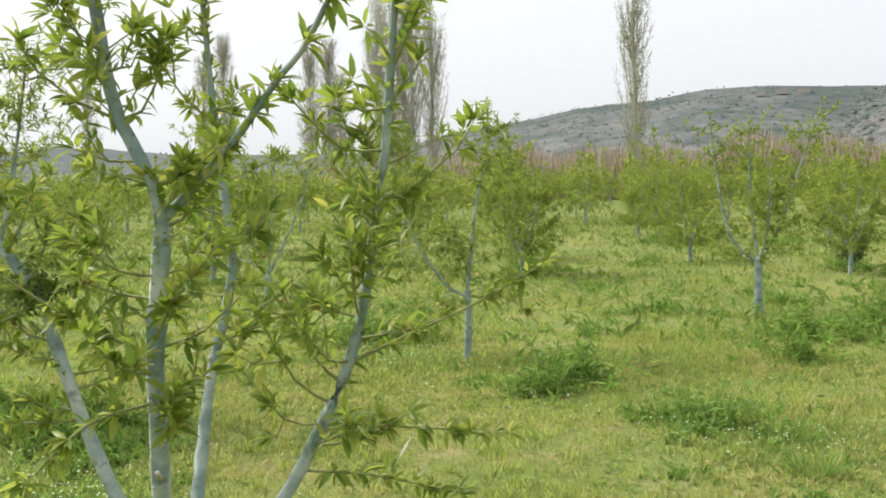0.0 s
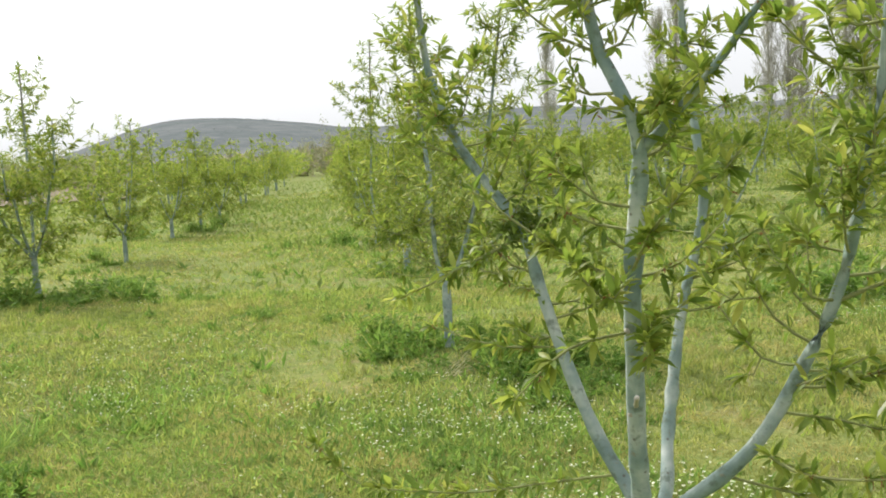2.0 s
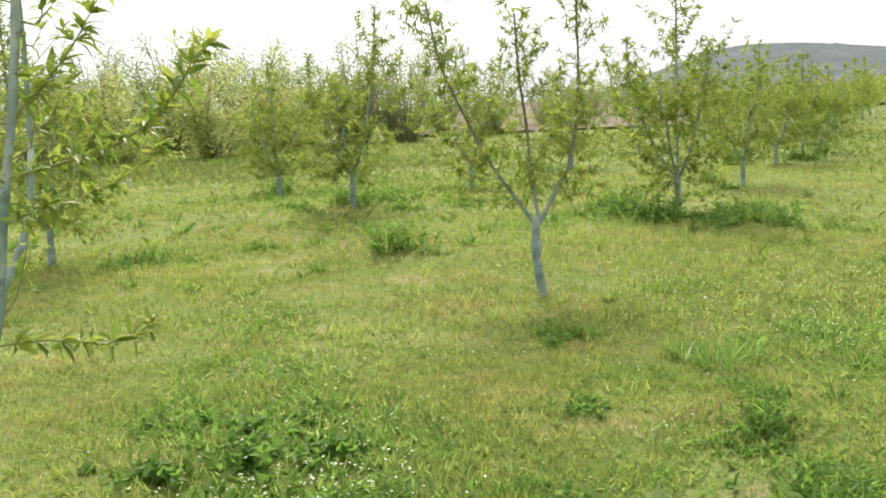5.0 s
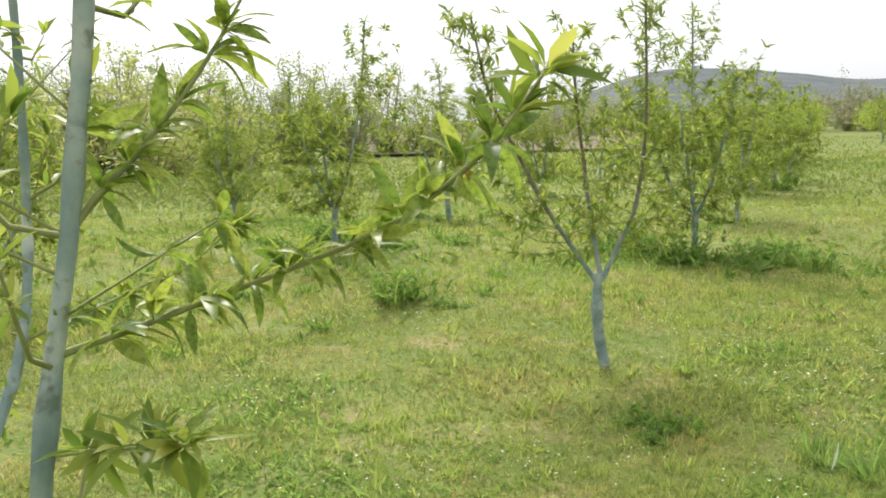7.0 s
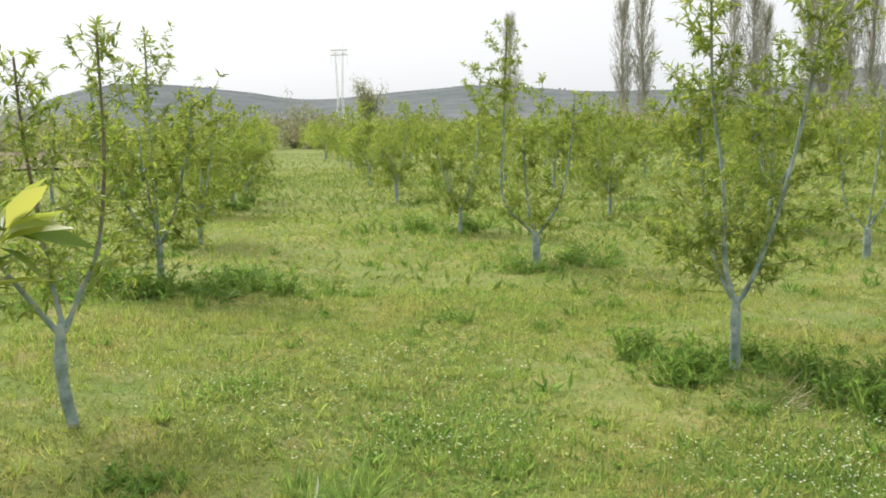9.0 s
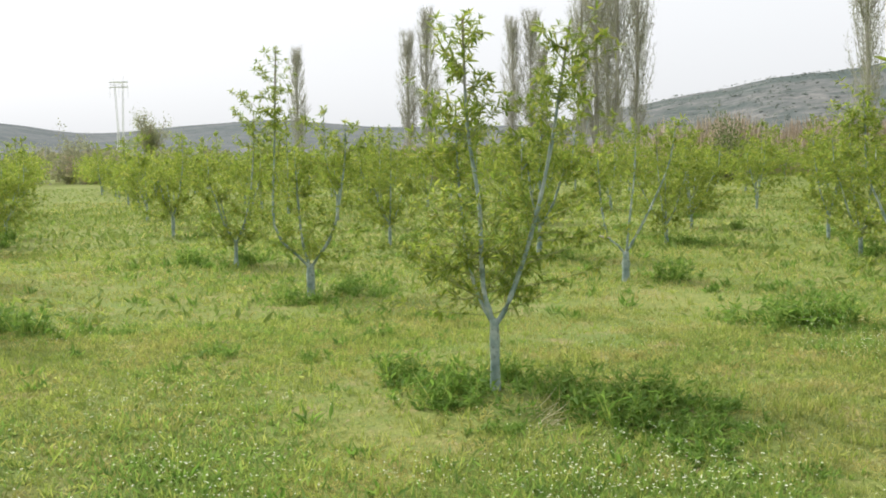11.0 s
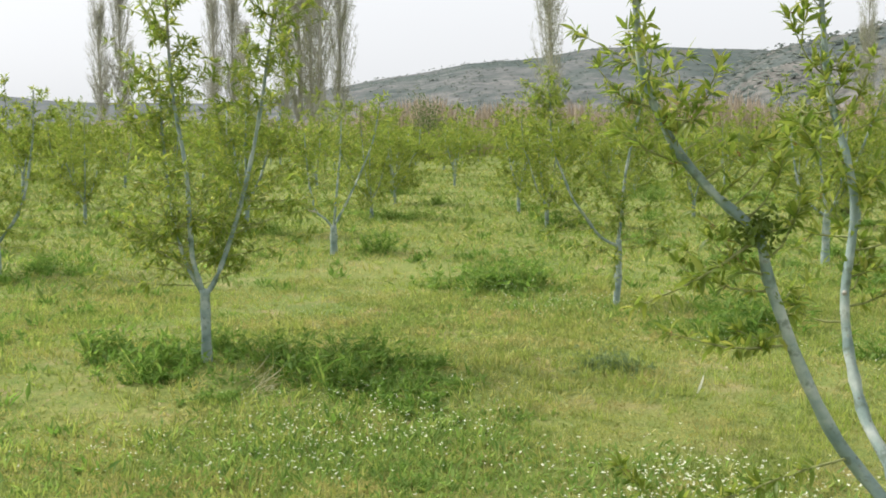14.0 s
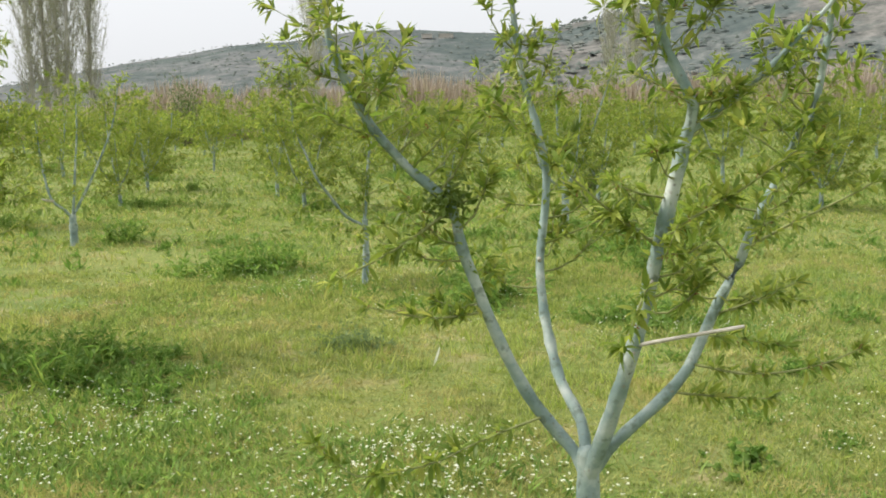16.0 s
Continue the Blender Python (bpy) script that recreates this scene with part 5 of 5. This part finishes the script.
for x, y, turn in ((-0.78, 5.40, 0), (-4.6, 2.77, 60)):
    straw = Shape()
    leaves(straw, np.zeros((1, 3)), np.array([[0.5, 0.2, 0.9]]), np.array([[0, 1.0, 0.1]]), 0.13, 0.12, -0.5, 0.2)
    tagged(new("dry_straw", straw.mesh("dry_straw", MAT_PETAL)), "single pale curled blade of dry grass", "straw").matrix_basis = stand(x, y, turn)
rng = np.random.default_rng(214)
spike = Shape()
leaves(spike, rng.normal(size=(4, 3)) * [0.012, 0.012, 0] - [0, 0, 0.01], rng.normal(size=(4, 3)) * 0.3 + [0, 0, 1], rng.normal(size=(4, 3)), np.array([0.10, 0.06, 0.07, 0.05]), 0.4, 0.1, 0.3)
tagged(new("grey_weed", spike.mesh("grey_weed", MAT_GREYWEED)), "small weed with pointed upright grey-green leaves", "weed").matrix_basis = stand(-3.07, 1.62, 35)
straws = Shape()
a = rng.uniform(-0.6, 0.6, 26)
leaves(straws, rng.normal(size=(26, 3)) * [0.03, 0.12, 0] - [0, 0, 0.01], np.stack([np.cos(a), np.sin(a), 0.5 + 0 * a], -1), rng.normal(size=(26, 3)), rng.uniform(0.12, 0.28, 26), 0.025, 0.5, 0.2, True)
tagged(new("dry_grass", straws.mesh("dry_grass", MAT_STRAW)), "wisp of pale dry grass beside a trunk", "grass").matrix_basis = stand(-3.33, 5.24, 30)


def blades(shape, rng, x, y, high, flat, width, droop=0.3):
    """Small blades standing at the places, more or less flat to the ground."""
    n = len(x)
    p = np.stack([x, y, ground_height(x, y) - 0.004], -1)
    way = rng.normal(size=(n, 3)) * [1, 1, 0.3] + [0, 0, 1 / flat]
    leaves(shape, p, way, rng.normal(size=(n, 3)) * 0.7 + [0, 0, 1], high, width, droop, 0.15, False)


def spears(shape, rng, x, y, high, wide):
    """Upright grass tips, one face each."""
    n = len(x)
    p = np.stack([x, y, ground_height(x, y) - 0.002], -1)
    a = rng.uniform(0, 6.28, n)
    side = np.stack([np.cos(a), np.sin(a), 0 * a], -1) * (wide * 0.5)[:, None]
    tip = p + (unit(rng.normal(size=(n, 3)) * [0.5, 0.5, 0] + [0, 0, 1])) * high[:, None]
    shape.add(np.stack([p - side, p + side, tip], 1), (np.arange(n) * 3)[:, None] + np.array([[0, 1, 2]]))


def umbels(shape, rng, x, y, lo, hi, size):
    """Tiny white flower heads at the places."""
    m = len(x)
    q = np.repeat(np.stack([x, y, ground_height(x, y) + rng.uniform(lo, hi, m)], -1), 5, 0)
    d = unit(rng.normal(size=(5 * m, 3)) * [1, 1, 0.25] + [0, 0, 0.15])
    leaves(shape, q, d, np.tile([0, 0, 1.0], (5 * m, 1)), size * np.repeat(rng.uniform(0.6, 1.3, m), 5), 0.9, 0.1, 0.1, False)


def build_turf():
    rng = np.random.default_rng(220)
    turf, tall_grass, herbs, young, bank, rank, petals, litter = Shape(), Shape(), Shape(), Shape(), Shape(), Shape(), Shape(), Shape()
    for r0, r1, n, size in ((0.05, 5, 75000, 0.021), (5, 10, 70000, 0.034), (10, 20, 42000, 0.055), (20, 45, 24000, 0.11)):
        x, y = wedge(rng, r0, r1, n, -42, 114)
        keep = vnoise(x, y, 0.9, 13) * 0.7 + vnoise(x, y, 0.3, 15) * 0.3 + rng.normal(size=n) * 0.05 < 0.64
        x, y = x[keep], y[keep]
        blades(turf, rng, x, y, size * (0.6 + 0.9 * vnoise(x, y, 1.1, 8)) * rng.uniform(0.6, 1.6, len(x)), 1.15, 0.26)
        m = n * 5 // 2
        x, y = wedge(rng, r0, r1, m, -42, 114)
        keep = vnoise(x, y, 0.9, 13) * 0.5 + vnoise(x, y, 0.16, 16) * 0.5 + rng.normal(size=m) * 0.08 < 0.60
        x, y = x[keep], y[keep]
        high = (0.012 + size * 0.75) * (0.5 + vnoise(x, y, 0.45, 17)) * rng.uniform(0.5, 1.5, len(x))
        spears(turf, rng, x, y, high, high * rng.uniform(0.14, 0.26, len(x)))
        # tufts of grass a hand high
        m = {5: 2600, 10: 5200, 20: 5000, 45: 0}[r1]
        x, y = wedge(rng, r0, r1, m, -42, 114)
        keep = vnoise(x, y, 1.1, 18) + rng.normal(size=m) * 0.2 > 0.42
        x, y = np.repeat(x[keep], 14), np.repeat(y[keep], 14)
        high = np.repeat(rng.uniform(0.035, 0.085, len(x) // 14), 14) * rng.uniform(0.4, 1.2, len(x)) * (1 + size * 5)
        spears(tall_grass, rng, x + rng.normal(size=len(x)) * 0.03, y + rng.normal(size=len(x)) * 0.03, high, high * 0.13)
        # green herbs in soft patches, finer and taller than the turf
        x, y = wedge(rng, r0, r1, n, -42, 114)
        rich = vnoise(x, y, 1.7, 9) * 0.5 + vnoise(x, y, 0.6, 10) * 0.3 + vnoise(x, y, 0.2, 14) * 0.2
        keep = rich + rng.normal(size=len(x)) * 0.11 > (0.53 if r1 < 15 else 0.46)
        x, y, rich = x[keep], y[keep], rich[keep]
        blades(herbs, rng, x, y, (0.016 + size * 0.7) * (0.6 + 3.0 * np.clip(rich - 0.45, 0, 1)) * rng.uniform(0.5, 1.3, len(x)) + 0.008, 0.9, 0.22)
        # tussocks: blades fanning from one root
        m = {5: 1800, 10: 3200, 20: 4000, 45: 2500}[r1]
        x, y = wedge(rng, r0, r1, m, -42, 114)
        keep = vnoise(x, y, 1.7, 9) * 0.6 + vnoise(x, y, 0.5, 10) * 0.4 + rng.normal(size=m) * 0.1 > 0.48
        x, y = np.repeat(x[keep], 8), np.repeat(y[keep], 8)
        big = np.repeat(rng.uniform(0.6, 1.5, len(x) // 8), 8)
        blades(tall_grass, rng, x + rng.normal(size=len(x)) * 0.012, y + rng.normal(size=len(x)) * 0.012, (0.026 + size * 0.7) * big * rng.uniform(0.6, 1.2, len(x)), 1.0, 0.17, 0.45)
        # a few small white umbels between the drifts
        x, y = wedge(rng, r0, r1, n // 6, -42, 114)
        f = vnoise(x, y, 1.5, 11) * 0.6 + vnoise(x, y, 0.5, 12) * 0.4 + rng.normal(size=len(x)) * 0.07
        x, y = x[f > 0.74], y[f > 0.74]
        umbels(petals, rng, x, y, 0.03, 0.08, 0.006 + size * 0.06)
        if r1 <= 10:
            x, y = wedge(rng, r0, r1, 7000)
            keep = vnoise(x, y, 0.9, 13) * 0.7 + vnoise(x, y, 0.3, 15) * 0.3 > 0.62
            x, y = x[keep], y[keep]
            m = len(x)
            leaves(litter, np.stack([x, y, ground_height(x, y) + 0.008], -1), rng.normal(size=(m, 3)) * [1, 1, 0.2], np.tile([0, 0, 1.0], (m, 1)) + rng.normal(size=(m, 3)) * 0.3,
                   rng.uniform(0.012, 0.035, m), 0.3, 0.2, 0.3, False)
    # the same turf goes on behind the path
    x, y = wedge(rng, 0.05, 9, 66000, 110, 322)
    keep = vnoise(x, y, 0.9, 13) * 0.7 + vnoise(x, y, 0.3, 15) * 0.3 + rng.normal(size=len(x)) * 0.05 < 0.64
    x, y = x[keep], y[keep]
    high = 0.032 * (0.5 + vnoise(x, y, 0.45, 17)) * rng.uniform(0.5, 1.5, len(x))
    spears(turf, rng, x, y, high, high * rng.uniform(0.2, 0.36, len(x)))
    x, y = wedge(rng, 0.05, 9, 26000, 110, 322)
    keep = vnoise(x, y, 1.7, 9) * 0.5 + vnoise(x, y, 0.6, 10) * 0.3 + vnoise(x, y, 0.2, 14) * 0.2 + rng.normal(size=len(x)) * 0.11 > 0.53
    blades(herbs, rng, x[keep], y[keep], rng.uniform(0.025, 0.07, int(keep.sum())), 0.9, 0.28)
    # single young weeds, thickest at the middle distance
    x, y = wedge(rng, 3.5, 16, 650)
    keep = vnoise(x, y, 3.0, 19) > 0.36
    x, y = np.repeat(x[keep], 16), np.repeat(y[keep], 16)
    far = 0.7 + 0.03 * np.hypot(x, y)
    blades(young, rng, x + rng.normal(size=len(x)) * 0.04, y + rng.normal(size=len(x)) * 0.04, np.repeat(rng.uniform(0.05, 0.13, len(x) // 16), 16) * rng.uniform(0.5, 1.2, len(x)) * far, 0.7, 0.24)
    for fx, fy, fr, dense in FLOWER_DRIFTS:      # flowers over a bed of fine herbs
        m = int(1300 * fr * fr * 3.14)
        q = np.array([fx, fy]) + rng.normal(size=(m, 2)) * fr * 0.7
        blades(herbs, rng, q[:, 0], q[:, 1], rng.uniform(0.03, 0.085, m), 0.8, 0.2)
        m = int(2.2 * dense * fr * fr * 3.14)
        q = np.array([fx, fy]) + rng.normal(size=(m, 2)) * fr * 0.68
        umbels(petals, rng, q[:, 0], q[:, 1], 0.05, 0.11, 0.0085 if dense > 200 else 0.0068)
    # rank dark grass under the far rows, and along the field's edge with shade in its colour
    x, y = (np.concatenate(v) for v in zip(wedge(rng, 9.5, 38, 62000, -42, 114), wedge(rng, 38, 75, 36000, -42, 114)))
    d = np.hypot(x + 0.9, y - 0.2)
    f = vnoise(x, y, 3.2, 23) * 0.6 + vnoise(x, y, 1.1, 24) * 0.4 + 0.008 * (d - 22) + 0.25 * ((x < -23) & (y < 9))
    keep = f + rng.normal(size=len(x)) * 0.14 > 0.45
    x, y = x[keep], y[keep]
    blades(rank, rng, x, y, rng.uniform(0.07, 0.2, len(x)), 0.9, 0.3)
    x, y = rng.uniform(-33, -20, 15000), rng.uniform(-9, 8.5, 15000)
    keep = x + rng.normal(size=15000) * 1.5 < -23
    blades(bank, rng, x[keep], y[keep], rng.uniform(0.07, 0.2, int(keep.sum())), 1.0, 0.2)
    for name, s, mat, label in (("turf", turf, MAT_TURF, "short yellow-green mossy turf over the orchard floor"), ("tall_grass", tall_grass, MAT_TALL, "patches of taller fresh green grass"),
                                ("herbs", herbs, MAT_HERB, "soft mid-green beds of low fine herbs"), ("rank_grass", rank, MAT_RANK, "darker green rank grass between the far rows"), ("bank_grass", bank, MAT_BANK_SHADED, "rank olive grass along the field edge, darkened for shade"), ("young_weeds", young, MAT_WEED, "scattered young green weeds in the turf"),
                                ("white_flowers", petals, MAT_PETAL, "drifts of tiny white meadow flowers in the grass"), ("leaf_litter", litter, MAT_LITTER, "scattered dry brown leaves on the turf")):
        tagged(new(name, s.mesh(name, mat)), label, name.replace("_", " "), kind="stuff")


build_turf()
